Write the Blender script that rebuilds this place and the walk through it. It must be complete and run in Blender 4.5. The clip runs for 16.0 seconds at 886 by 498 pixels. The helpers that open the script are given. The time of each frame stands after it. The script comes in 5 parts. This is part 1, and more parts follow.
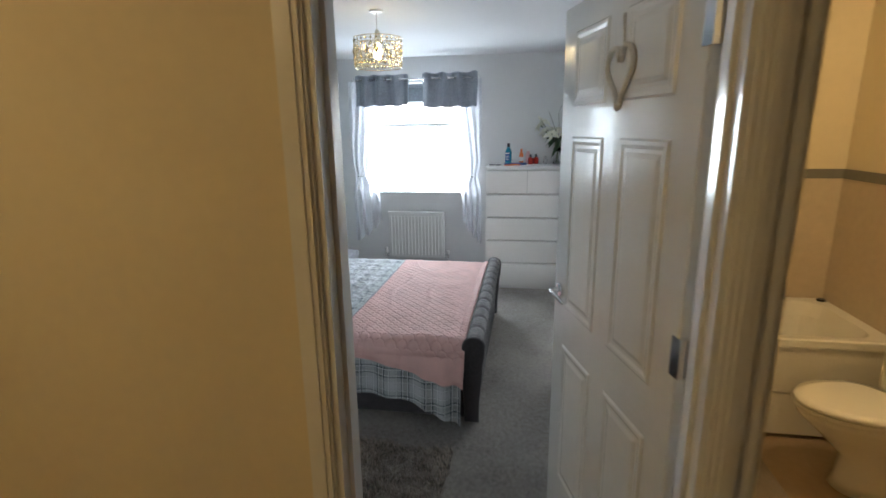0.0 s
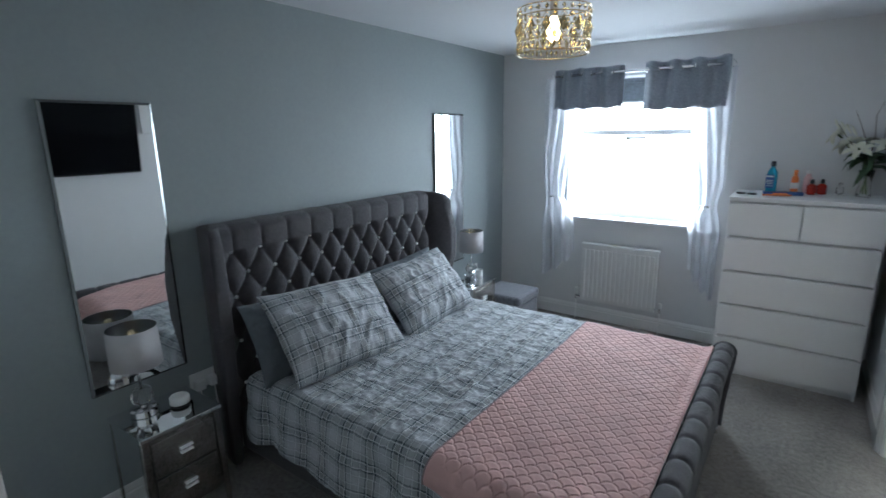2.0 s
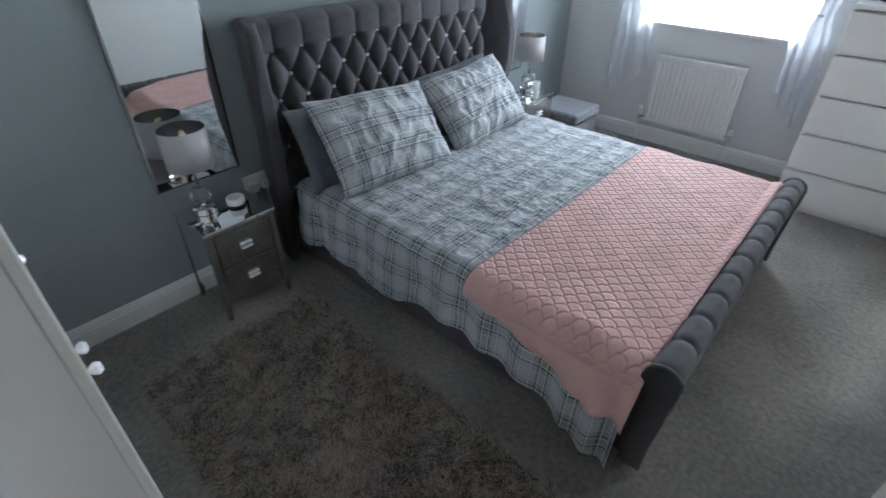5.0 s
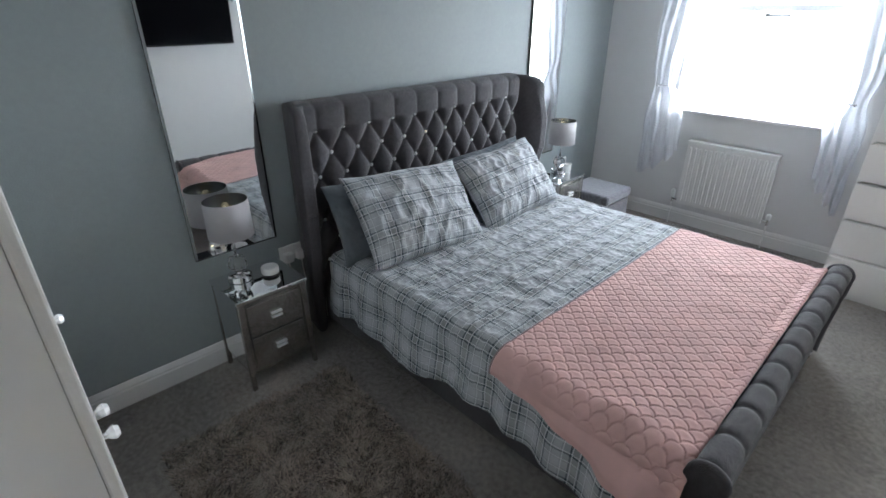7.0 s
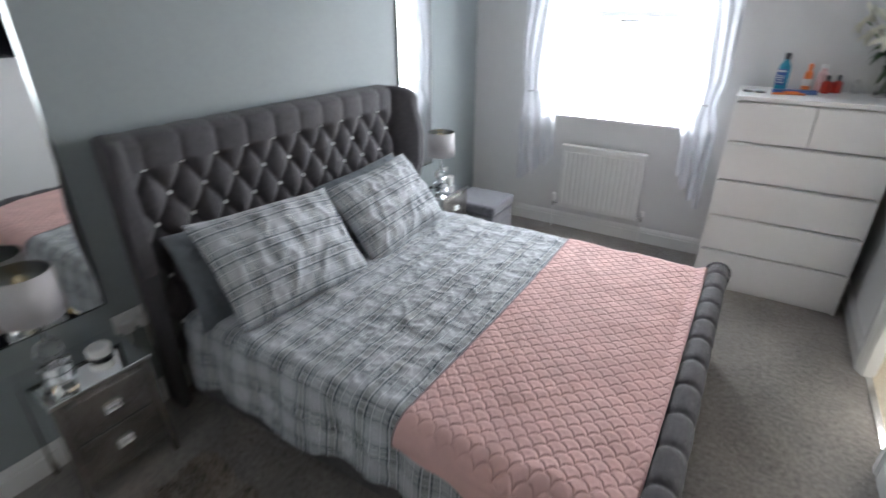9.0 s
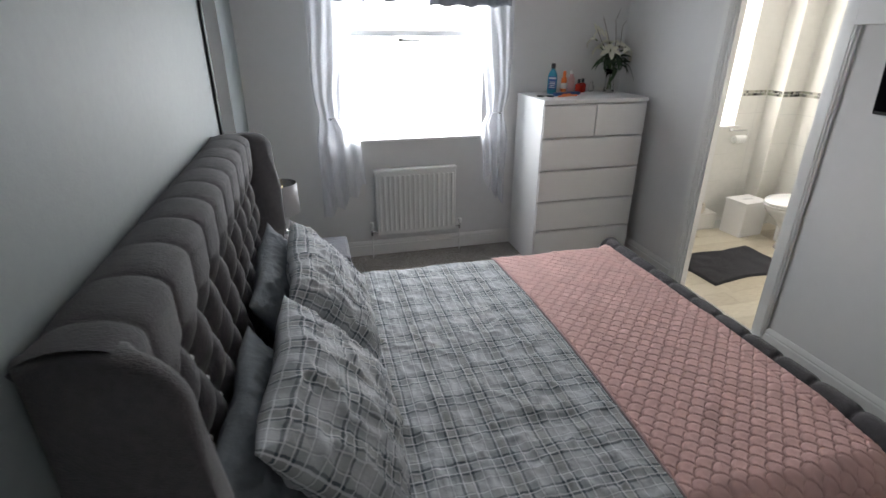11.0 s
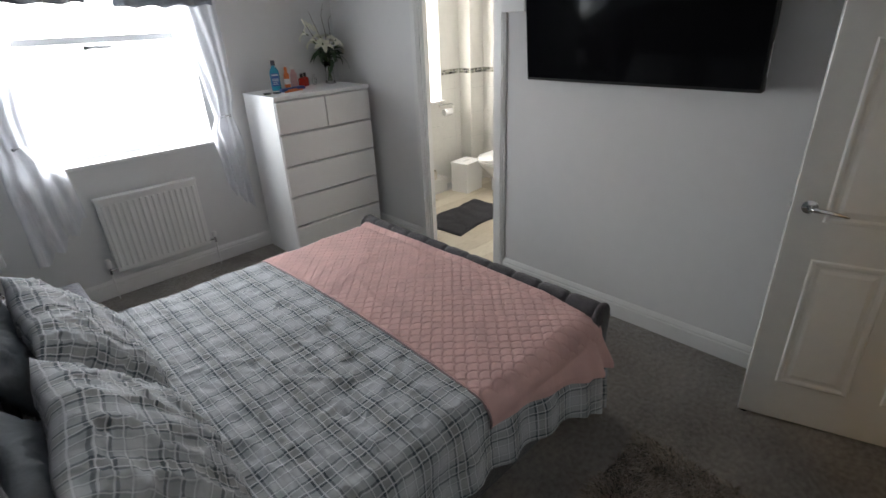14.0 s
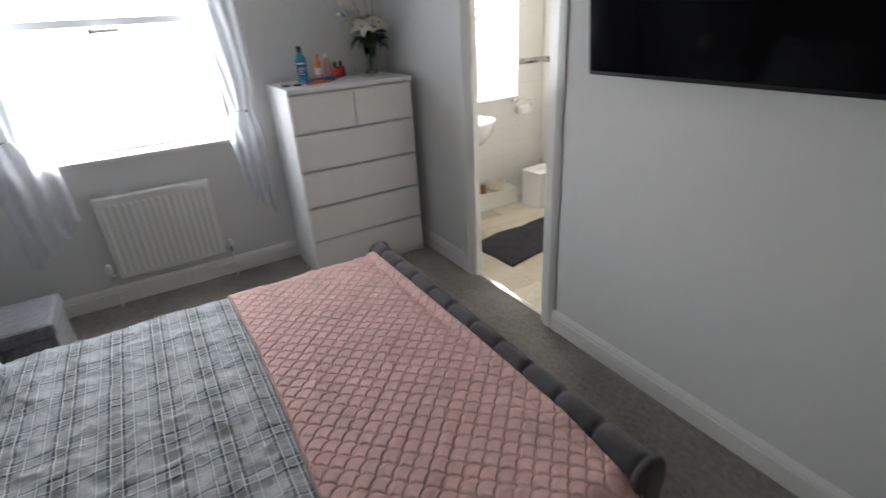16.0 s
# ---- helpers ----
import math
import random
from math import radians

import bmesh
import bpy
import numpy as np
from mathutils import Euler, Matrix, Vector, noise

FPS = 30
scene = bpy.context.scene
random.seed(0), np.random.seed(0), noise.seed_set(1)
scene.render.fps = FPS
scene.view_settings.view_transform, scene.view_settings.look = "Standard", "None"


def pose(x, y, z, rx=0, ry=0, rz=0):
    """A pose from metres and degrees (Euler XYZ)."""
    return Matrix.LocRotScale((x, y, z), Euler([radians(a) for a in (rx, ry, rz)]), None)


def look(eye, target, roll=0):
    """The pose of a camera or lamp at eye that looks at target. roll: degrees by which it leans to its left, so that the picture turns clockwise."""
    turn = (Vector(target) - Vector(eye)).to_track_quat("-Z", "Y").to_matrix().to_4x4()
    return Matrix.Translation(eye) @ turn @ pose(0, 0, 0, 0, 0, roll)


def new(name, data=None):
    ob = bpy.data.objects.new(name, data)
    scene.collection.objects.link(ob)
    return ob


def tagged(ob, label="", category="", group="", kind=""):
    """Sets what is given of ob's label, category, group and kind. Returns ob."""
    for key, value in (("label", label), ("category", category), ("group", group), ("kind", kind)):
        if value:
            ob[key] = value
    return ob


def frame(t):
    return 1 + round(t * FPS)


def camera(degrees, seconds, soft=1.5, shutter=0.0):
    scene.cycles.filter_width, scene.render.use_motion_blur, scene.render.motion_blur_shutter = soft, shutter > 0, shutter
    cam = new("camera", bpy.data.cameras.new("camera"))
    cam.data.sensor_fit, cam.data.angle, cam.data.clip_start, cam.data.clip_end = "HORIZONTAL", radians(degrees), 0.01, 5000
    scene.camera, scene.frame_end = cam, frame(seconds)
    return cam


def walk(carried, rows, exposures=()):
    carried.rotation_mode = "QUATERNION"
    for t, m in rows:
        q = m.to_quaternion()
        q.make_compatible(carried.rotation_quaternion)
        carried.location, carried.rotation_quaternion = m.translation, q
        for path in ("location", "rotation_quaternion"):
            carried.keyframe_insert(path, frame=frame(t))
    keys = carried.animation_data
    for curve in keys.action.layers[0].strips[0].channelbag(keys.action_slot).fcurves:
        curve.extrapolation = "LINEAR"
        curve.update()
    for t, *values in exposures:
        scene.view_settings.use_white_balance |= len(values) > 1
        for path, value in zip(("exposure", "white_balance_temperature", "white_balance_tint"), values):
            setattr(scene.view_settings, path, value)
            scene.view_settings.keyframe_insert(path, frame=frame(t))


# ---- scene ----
cam = camera(83.4, 16.0, shutter=0.4)
PATH = [
    (0, (-0.364, -4.806, 1.596), (-0.689, -2.889, 1.126), -0.8),
    (0.2, (-0.376, -4.590, 1.620), (-0.750, -2.687, 1.132), -1.4),
    (0.4, (-0.413, -4.404, 1.630), (-0.847, -2.513, 1.144), -1.0),
    (1, (-0.469, -3.910, 1.643), (-1.098, -2.073, 1.162), -1.1),
    (1.5, (-0.446, -3.718, 1.665), (-1.259, -1.951, 1.200), -0.9),
    (2, (-0.391, -3.641, 1.665), (-1.529, -2.062, 1.207), -0.8),
    (2.5, (-0.355, -3.636, 1.670), (-1.552, -2.100, 1.218), -0.4),
    (3, (-0.370, -3.622, 1.666), (-1.555, -2.076, 1.214), 0.1),
    (3.5, (-0.360, -3.590, 1.670), (-1.462, -2.138, 0.848), -0.2),
    (4, (-0.415, -3.570, 1.659), (-1.417, -2.255, 0.535), -0.1),
    (4.5, (-0.434, -3.569, 1.654), (-1.451, -2.279, 0.514), -0.3),
    (5, (-0.444, -3.574, 1.668), (-1.537, -2.352, 0.523), 0.2),
    (5.2, (-0.449, -3.585, 1.671), (-1.589, -2.409, 0.522), -0.1),
    (7.3, (-0.440, -3.559, 1.656), (-1.730, -2.292, 0.801), 0.2),
    (7.5, (-0.428, -3.548, 1.656), (-1.688, -2.250, 0.804), -0.1),
    (8, (-0.436, -3.524, 1.660), (-1.608, -2.150, 0.800), -0.1),
    (8.5, (-0.474, -3.475, 1.660), (-1.585, -2.055, 0.795), -0.2),
    (9, (-0.639, -3.309, 1.675), (-1.585, -1.777, 0.803), 0.1),
    (9.2, (-0.819, -3.210, 1.684), (-1.513, -1.551, 0.809), -1.1),
    (11.3, (-2.378, -3.111, 1.659), (-1.801, -1.372, 0.856), -0.6),
    (11.5, (-2.407, -3.146, 1.663), (-1.722, -1.449, 0.855), -1.6),
    (12, (-2.414, -3.210, 1.684), (-1.449, -1.663, 0.862), -2.2),
    (12.5, (-2.407, -3.204, 1.689), (-1.332, -1.743, 0.846), -2.9),
    (13, (-2.401, -3.216, 1.683), (-1.276, -1.793, 0.840), -3.0),
    (13.5, (-2.388, -3.228, 1.678), (-1.204, -1.853, 0.836), -3.0),
    (14, (-2.375, -3.232, 1.673), (-1.126, -1.916, 0.831), -2.6),
    (14.5, (-2.332, -3.208, 1.656), (-1.028, -1.951, 0.810), -2.8),
    (15, (-2.170, -3.163, 1.622), (-0.839, -1.931, 0.779), -2.9),
    (15.5, (-1.886, -3.062, 1.620), (-0.646, -1.751, 0.758), -3.4),
    (16, (-1.502, -2.904, 1.590), (-0.606, -1.337, 0.728), -3.5),
]
EXPO = [(0.0, 0.15, 6150, 6), (0.7, -0.22, 5950, 4), (1.5, -0.46, 5750, 4), (3.0, -0.45, 5750, 4), (4.0, -0.22, 5800, 5), (4.6, 0.02, 5850, 6), (5.2, 0.10, 5900, 6), (7.5, 0.22, 6300, 9), (9.0, 0.20, 6500, 11), (11.5, -0.52, 6800, 11), (12.5, -0.50, 6800, 11), (16.0, -0.52, 6800, 11)]
walk(cam, [(t, look(eye, target, roll)) for t, eye, target, roll in PATH], EXPO)

# ---- plan, in metres ----
XW, XE, YN, YS, ZC = -2.72, 0.115, 0.585, -3.67, 2.33   # bedroom faces: headboard wall, television wall, window wall, door wall, ceiling
WT = 0.05                                             # partition thickness
WIN = (-2.065, -1.035, 0.92, 2.08)                      # bedroom window: x0, x1, z0, z1
DOOR = (-0.820, 0.040, 2.04)                           # bedroom doorway: x0, x1, height
ENS = (-1.165, -0.465, 2.02)                            # en-suite doorway: y0, y1, height
BATH = (0.10, 0.86, 2.02)                             # bathroom doorway: x0, x1, height

# ---- world, sun, window light, lamps ----
world = bpy.data.worlds.new("world")
scene.world = world
world.use_nodes = True
wn = world.node_tree.nodes
sky = wn.new("ShaderNodeTexSky")
sky.sky_type, sky.sun_disc, sky.sun_elevation, sky.sun_rotation = "NISHITA", False, radians(40), radians(180)
wn["Background"].inputs["Strength"].default_value = 0.12
world.node_tree.links.new(sky.outputs[0], wn["Background"].inputs[0])


def lamp(name, kind, m, energy, color, **values):
    data = bpy.data.lights.new(name, kind)
    data.energy, data.color = energy, color
    for key, value in values.items():
        if key == "size":
            data.shape, data.size, data.size_y = "RECTANGLE", value[0], value[1]
        elif key == "radius":
            data.shadow_soft_size = value
        elif key == "angle":
            data.angle = value
    ob = new(name, data)
    ob.matrix_world = m
    return ob


lamp("sun", "SUN", look((0, -10, 9), (0, 0, 0)), 4.0, (1.0, 0.95, 0.88), angle=radians(0.5))
lamp("window_daylight", "AREA", pose(-1.55, YN + 0.157, 1.50, 90, 0, 180), 50, (0.86, 0.93, 1.0), size=(1.02, 1.12))
lamp("ensuite_daylight", "AREA", pose(0.95, YN + 0.157, 1.475, 90, 0, 180), 44, (1.0, 0.98, 0.95), size=(0.72, 1.13))
lamp("pendant_glow", "POINT", pose(-1.33, -1.51, 2.09), 6, (1.0, 0.72, 0.36), radius=0.03)
lamp("hall_glow", "POINT", pose(-1.9, -5.3, 2.2), 19, (1.0, 0.66, 0.28), radius=0.08)
lamp("bathroom_glow", "POINT", pose(1.2, -2.9, 2.28), 22, (1.0, 0.66, 0.30), radius=0.08)

# ---- materials ----


def mat(name, color=(0.8, 0.8, 0.8), rough=0.6, metal=0.0, var=0.06, scale=6.0, bump=0.0, bscale=60.0, sheen=0.0, coat=0.0, spec=0.5, trans=0.0, ior=1.45, emit=None, alpha=1.0, subsurf=0.0):
    """A plain real surface: base colour with variation at two scales and fine relief."""
    m = bpy.data.materials.new(name)
    m.use_nodes = True
    nt = m.node_tree
    n, link = nt.nodes, nt.links.new
    b = n["Principled BSDF"]
    b.inputs["Roughness"].default_value, b.inputs["Metallic"].default_value = rough, metal
    b.inputs["Specular IOR Level"].default_value, b.inputs["IOR"].default_value = spec, ior
    b.inputs["Transmission Weight"].default_value, b.inputs["Coat Weight"].default_value = trans, coat
    b.inputs["Sheen Weight"].default_value, b.inputs["Alpha"].default_value = sheen, alpha
    b.inputs["Base Color"].default_value = (*color, 1)
    if emit:
        b.inputs["Emission Color"].default_value, b.inputs["Emission Strength"].default_value = (*emit[:3], 1), emit[3]
    tc = n.new("ShaderNodeTexCoord")
    if var > 0:
        big, small = n.new("ShaderNodeTexNoise"), n.new("ShaderNodeTexNoise")
        big.inputs["Scale"].default_value, small.inputs["Scale"].default_value = scale * 0.25, scale * 5
        big.inputs["Detail"].default_value, small.inputs["Detail"].default_value = 3, 4
        link(tc.outputs["Object"], big.inputs["Vector"]), link(tc.outputs["Object"], small.inputs["Vector"])
        add = n.new("ShaderNodeMath")
        add.operation = "ADD"
        link(big.outputs["Fac"], add.inputs[0]), link(small.outputs["Fac"], add.inputs[1])
        ramp = n.new("ShaderNodeMapRange")
        ramp.inputs["From Min"].default_value, ramp.inputs["From Max"].default_value = 0.6, 1.4
        ramp.inputs["To Min"].default_value, ramp.inputs["To Max"].default_value = 1 - var, 1 + var
        link(add.outputs[0], ramp.inputs["Value"])
        mul = n.new("ShaderNodeVectorMath")
        mul.operation = "SCALE"
        mul.inputs[0].default_value = color
        link(ramp.outputs[0], mul.inputs["Scale"]), link(mul.outputs[0], b.inputs["Base Color"])
    if bump > 0:
        tex, bm_ = n.new("ShaderNodeTexNoise"), n.new("ShaderNodeBump")
        tex.inputs["Scale"].default_value, tex.inputs["Detail"].default_value = bscale, 5
        bm_.inputs["Strength"].default_value, bm_.inputs["Distance"].default_value = bump, 0.01
        link(tc.outputs["Object"], tex.inputs["Vector"]), link(tex.outputs["Fac"], bm_.inputs["Height"])
        link(bm_.outputs[0], b.inputs["Normal"])
    return m


M = {}
M["wall"] = mat("white_wall_paint", (0.71, 0.71, 0.71), 0.7, var=0.02, scale=3, bump=0.06, bscale=220)
M["grey_wall"] = mat("grey_wallpaper", (0.30, 0.335, 0.34), 0.6, var=0.05, scale=9, bump=0.10, bscale=150)
M["ceiling"] = mat("ceiling_paint", (0.70, 0.71, 0.73), 0.8, var=0.02, bump=0.05, bscale=150)
M["magnolia"] = mat("magnolia_paint", (0.74, 0.66, 0.50), 0.65, var=0.03, bump=0.05, bscale=200)
M["gloss"] = mat("white_gloss_paint", (0.80, 0.80, 0.79), 0.22, var=0.02, coat=0.3)
M["door"] = mat("white_door_paint", (0.80, 0.80, 0.78), 0.22, var=0.03, scale=4, bump=0.08, bscale=90, coat=0.3)
M["carpet"] = mat("grey_beige_carpet", (0.285, 0.258, 0.232), 0.95, var=0.6, scale=9, bump=1.0, bscale=320, sheen=0.3)
M["chest"] = mat("white_foil", (0.80, 0.80, 0.80), 0.35, var=0.015)
# grey holds the shade inside drawer gaps and the bin slot
M["gap"] = mat("recess_shade_grey", (0.62, 0.62, 0.63), 0.6, var=0.02)
M["velvet"] = mat("dark_grey_velvet", (0.060, 0.055, 0.062), 0.8, var=0.35, scale=12, bump=0.4, bscale=260, sheen=0.22)
M["crushed"] = mat("crushed_velvet", (0.19, 0.19, 0.22), 0.5, var=0.6, scale=10, bump=0.5, bscale=60, sheen=0.6)
M["pelmet"] = mat("silver_grey_curtain", (0.27, 0.295, 0.34), 0.42, var=0.35, scale=16, bump=0.3, bscale=120, sheen=0.4)
M["dark_cotton"] = mat("slate_cotton", (0.16, 0.18, 0.20), 0.85, var=0.12, scale=10, bump=0.3, bscale=80)
M["mirror"] = mat("mirror_glass", (0.88, 0.90, 0.90), 0.015, metal=1.0, var=0)
M["bevel"] = mat("mirror_bevel", (0.20, 0.21, 0.21), 0.2, metal=1.0, var=0)
M["antique"] = mat("antique_mirror", (0.40, 0.38, 0.36), 0.22, metal=0.75, var=0.75, scale=22)
M["chrome"] = mat("chrome", (0.75, 0.75, 0.76), 0.12, metal=1.0, var=0.02)
M["screen"] = mat("black_screen", (0.004, 0.004, 0.005), 0.06, var=0, spec=0.15)
M["black"] = mat("black_plastic", (0.012, 0.012, 0.013), 0.35, var=0.1)
M["crystal"] = mat("crystal", (0.98, 0.98, 0.98), 0.02, trans=1.0, ior=1.5, var=0)
M["shade"] = mat("grey_satin_shade", (0.50, 0.48, 0.49), 0.6, var=0.05, bump=0.1, bscale=200)
M["stud"] = mat("crystal_stud", (0.95, 0.95, 0.96), 0.3, metal=0.0, var=0.05, coat=1.0)
M["silver_in"] = mat("silver_lining", (0.65, 0.66, 0.66), 0.25, metal=1.0, var=0.05)
M["radiator"] = mat("radiator_enamel", (0.78, 0.78, 0.77), 0.3, var=0.02)
M["upvc"] = mat("white_upvc", (0.82, 0.83, 0.84), 0.3, var=0.02)
M["tile"] = mat("cream_tile", (0.76, 0.75, 0.71), 0.18, var=0.04, scale=5)
M["warm_tile"] = mat("beige_tile", (0.60, 0.52, 0.42), 0.25, var=0.08, scale=5)
M["ceramic"] = mat("white_ceramic", (0.83, 0.83, 0.82), 0.08, var=0.01, coat=0.5)
M["bathmat"] = mat("charcoal_bathmat", (0.035, 0.035, 0.042), 0.95, var=0.3, scale=20, bump=1.0, bscale=160)
M["beige_mat"] = mat("taupe_bathmat", (0.28, 0.24, 0.20), 0.95, var=0.25, scale=20, bump=1.0, bscale=160)
M["brass"] = mat("pale_gold_metal", (0.72, 0.60, 0.38), 0.25, metal=1.0, var=0.05)
M["bead"] = mat("amber_beads", (0.90, 0.78, 0.50), 0.10, trans=0.75, var=0.05)
M["bulb"] = mat("lit_bulb", (1, 0.8, 0.5), 0.4, var=0, emit=(1.0, 0.72, 0.34, 22))
M["blind"] = mat("grey_blind", (0.18, 0.20, 0.22), 0.8, var=0.4, scale=10)
M["white_plastic"] = mat("white_plastic", (0.78, 0.78, 0.77), 0.35, var=0.02)
M["paper"] = mat("tissue_paper", (0.80, 0.79, 0.77), 0.9, var=0.03)
M["wicker"] = mat("cream_weave", (0.62, 0.57, 0.48), 0.8, var=0.2, scale=30, bump=0.6, bscale=90)
M["bluefluid"] = mat("blue_mouthwash", (0.03, 0.26, 0.38), 0.12, var=0.05, coat=0.3)
M["navy"] = mat("navy_print", (0.03, 0.09, 0.28), 0.4, var=0.05)
M["blackcap"] = mat("dark_cap", (0.02, 0.02, 0.03), 0.3, var=0.05)
M["orange"] = mat("orange_plastic", (0.75, 0.20, 0.05), 0.35, var=0.05)
M["pinkbottle"] = mat("pale_pink_plastic", (0.70, 0.45, 0.45), 0.3, var=0.05)
M["redglass"] = mat("red_glass", (0.45, 0.03, 0.02), 0.08, var=0.05, coat=0.5)
M["brownglass"] = mat("brown_glass", (0.22, 0.09, 0.05), 0.1, var=0.05)
M["leaf"] = mat("dark_leaf", (0.035, 0.075, 0.03), 0.45, var=0.3, scale=20)
M["stem"] = mat("green_stem", (0.10, 0.15, 0.06), 0.6, var=0.2, scale=20)
M["twig"] = mat("brown_twig", (0.12, 0.08, 0.05), 0.8, var=0.2, scale=20)
M["petal"] = mat("cream_petal", (0.75, 0.74, 0.62), 0.55, var=0.08, scale=20)
M["ribbon"] = mat("black_ribbon", (0.02, 0.02, 0.02), 0.6, var=0.1)
M["heart"] = mat("whitewashed_wicker", (0.66, 0.64, 0.58), 0.75, var=0.2, scale=40, bump=0.7, bscale=150)
M["grout"] = mat("grout", (0.55, 0.55, 0.52), 0.8, var=0.05)
M["hall_floor"] = mat("brown_hall_carpet", (0.32, 0.24, 0.17), 0.95, var=0.2, scale=14, bump=0.8, bscale=300)
M["ground"] = mat("pale_ground", (0.60, 0.60, 0.57), 0.9, var=0.2, scale=0.5)
M["backdrop"] = mat("bright_overcast", (0.8, 0.8, 0.8), 1.0, var=0, emit=(0.90, 0.95, 1.0, 12.0))
MOSAIC = [mat("mosaic_" + c, v, 0.15, var=0.1) for c, v in (("black", (0.03, 0.03, 0.03)), ("grey", (0.2, 0.2, 0.19)), ("sage", (0.32, 0.34, 0.27)), ("stone", (0.5, 0.48, 0.42)))]


def sheer_material():
    m = bpy.data.materials.new("white_voile")
    m.use_nodes = True
    n, link = m.node_tree.nodes, m.node_tree.links.new
    out = n["Material Output"]
    n.remove(n["Principled BSDF"])
    dif, tra, see, a, c = (n.new("ShaderNode" + k) for k in ("BsdfDiffuse", "BsdfTranslucent", "BsdfTransparent", "MixShader", "MixShader"))
    dif.inputs["Color"].default_value = tra.inputs["Color"].default_value = (0.90, 0.91, 0.95, 1)
    wave = n.new("ShaderNodeTexNoise")
    wave.inputs["Scale"].default_value = 18
    rng = n.new("ShaderNodeMapRange")
    rng.inputs["To Min"].default_value, rng.inputs["To Max"].default_value = 0.56, 0.84
    a.inputs[0].default_value = 0.75
    link(wave.outputs["Fac"], rng.inputs["Value"]), link(rng.outputs[0], c.inputs[0])
    link(dif.outputs[0], a.inputs[1]), link(tra.outputs[0], a.inputs[2])
    link(see.outputs[0], c.inputs[1]), link(a.outputs[0], c.inputs[2]), link(c.outputs[0], out.inputs[0])
    return m


M["sheer"] = sheer_material()


def glass_material():
    m = bpy.data.materials.new("window_glass")
    m.use_nodes = True
    n, link = m.node_tree.nodes, m.node_tree.links.new
    n.remove(n["Principled BSDF"])
    see, glo, mix, fre = (n.new("ShaderNode" + k) for k in ("BsdfTransparent", "BsdfGlossy", "MixShader", "Fresnel"))
    glo.inputs["Roughness"].default_value = 0.02
    link(fre.outputs[0], mix.inputs[0]), link(see.outputs[0], mix.inputs[1]), link(glo.outputs[0], mix.inputs[2])
    link(mix.outputs[0], n["Material Output"].inputs[0])
    return m


M["glass"] = glass_material()


def cloth(name, base, stripes, bump=0.25, bscale=140.0, sheen=0.1, period=0.125, rough=0.85):
    """Cotton with checks in the mesh's own u and v, in metres. stripes: (direction, place and half width in periods, colour, strength, share that shows only on the other way's bands)."""
    m = mat(name, base, rough, var=0)
    n, link = m.node_tree.nodes, m.node_tree.links.new
    b = n["Principled BSDF"]
    b.inputs["Sheen Weight"].default_value = sheen
    uv, sep, tex = n.new("ShaderNodeUVMap"), n.new("ShaderNodeSeparateXYZ"), n.new("ShaderNodeTexNoise")
    uv.uv_map = "uv"
    link(uv.outputs[0], sep.inputs[0])
    tex.inputs["Scale"].default_value, tex.inputs["Detail"].default_value = 9, 6
    color = n.new("ShaderNodeVectorMath")
    color.operation, color.inputs[0].default_value = "SCALE", base
    rng = n.new("ShaderNodeMapRange")
    rng.inputs["To Min"].default_value, rng.inputs["To Max"].default_value = 0.80, 1.2
    link(uv.outputs[0], tex.inputs["Vector"]), link(tex.outputs["Fac"], rng.inputs["Value"]), link(rng.outputs[0], color.inputs["Scale"])
    last = color.outputs[0]

    def stripe(axis, steps):
        """A chain of sums on one coordinate, ending in a stripe's mask."""
        out = sep.outputs[axis]
        for op, value in steps:
            k = n.new("ShaderNodeMath")
            k.operation = op
            if value is not None:
                k.inputs[1].default_value = value
            link(out, k.inputs[0])
            out = k.outputs[0]
        return out

    def band(axis, at, half):
        return stripe(axis, (("DIVIDE", period), ("SUBTRACT", at), ("FRACT", None), ("SUBTRACT", 0.5), ("ABSOLUTE", None), ("GREATER_THAN", 0.5 - half)))
    crossing = [band(1 - axis, 0.25, 0.18) if stripes else None for axis in (0, 1)]
    for axis, at, half, tint, strength, woven in stripes:
        amount = n.new("ShaderNodeMath")
        amount.operation, amount.inputs[1].default_value = "MULTIPLY", strength
        link(band(axis, at, half), amount.inputs[0])
        mask = amount.outputs[0]
        if woven:
            # darker where the thread crosses the other way's dark band
            weight, both = n.new("ShaderNodeMath"), n.new("ShaderNodeMath")
            weight.operation, weight.inputs[1].default_value, weight.inputs[2].default_value = "MULTIPLY_ADD", woven, 1 - woven
            both.operation = "MULTIPLY"
            link(crossing[axis], weight.inputs[0]), link(mask, both.inputs[0]), link(weight.outputs[0], both.inputs[1])
            mask = both.outputs[0]
        mix = n.new("ShaderNodeMix")
        mix.data_type = "RGBA"
        link(mask, mix.inputs[0]), link(last, mix.inputs[6])
        mix.inputs[7].default_value = (*tint, 1)
        last = mix.outputs[2]
    link(last, b.inputs["Base Color"])
    t2, bp = n.new("ShaderNodeTexNoise"), n.new("ShaderNodeBump")
    t2.inputs["Scale"].default_value, t2.inputs["Detail"].default_value = bscale, 4
    bp.inputs["Strength"].default_value, bp.inputs["Distance"].default_value = bump, 0.004
    link(uv.outputs[0], t2.inputs["Vector"]), link(t2.outputs["Fac"], bp.inputs["Height"]), link(bp.outputs[0], b.inputs["Normal"])
    return m


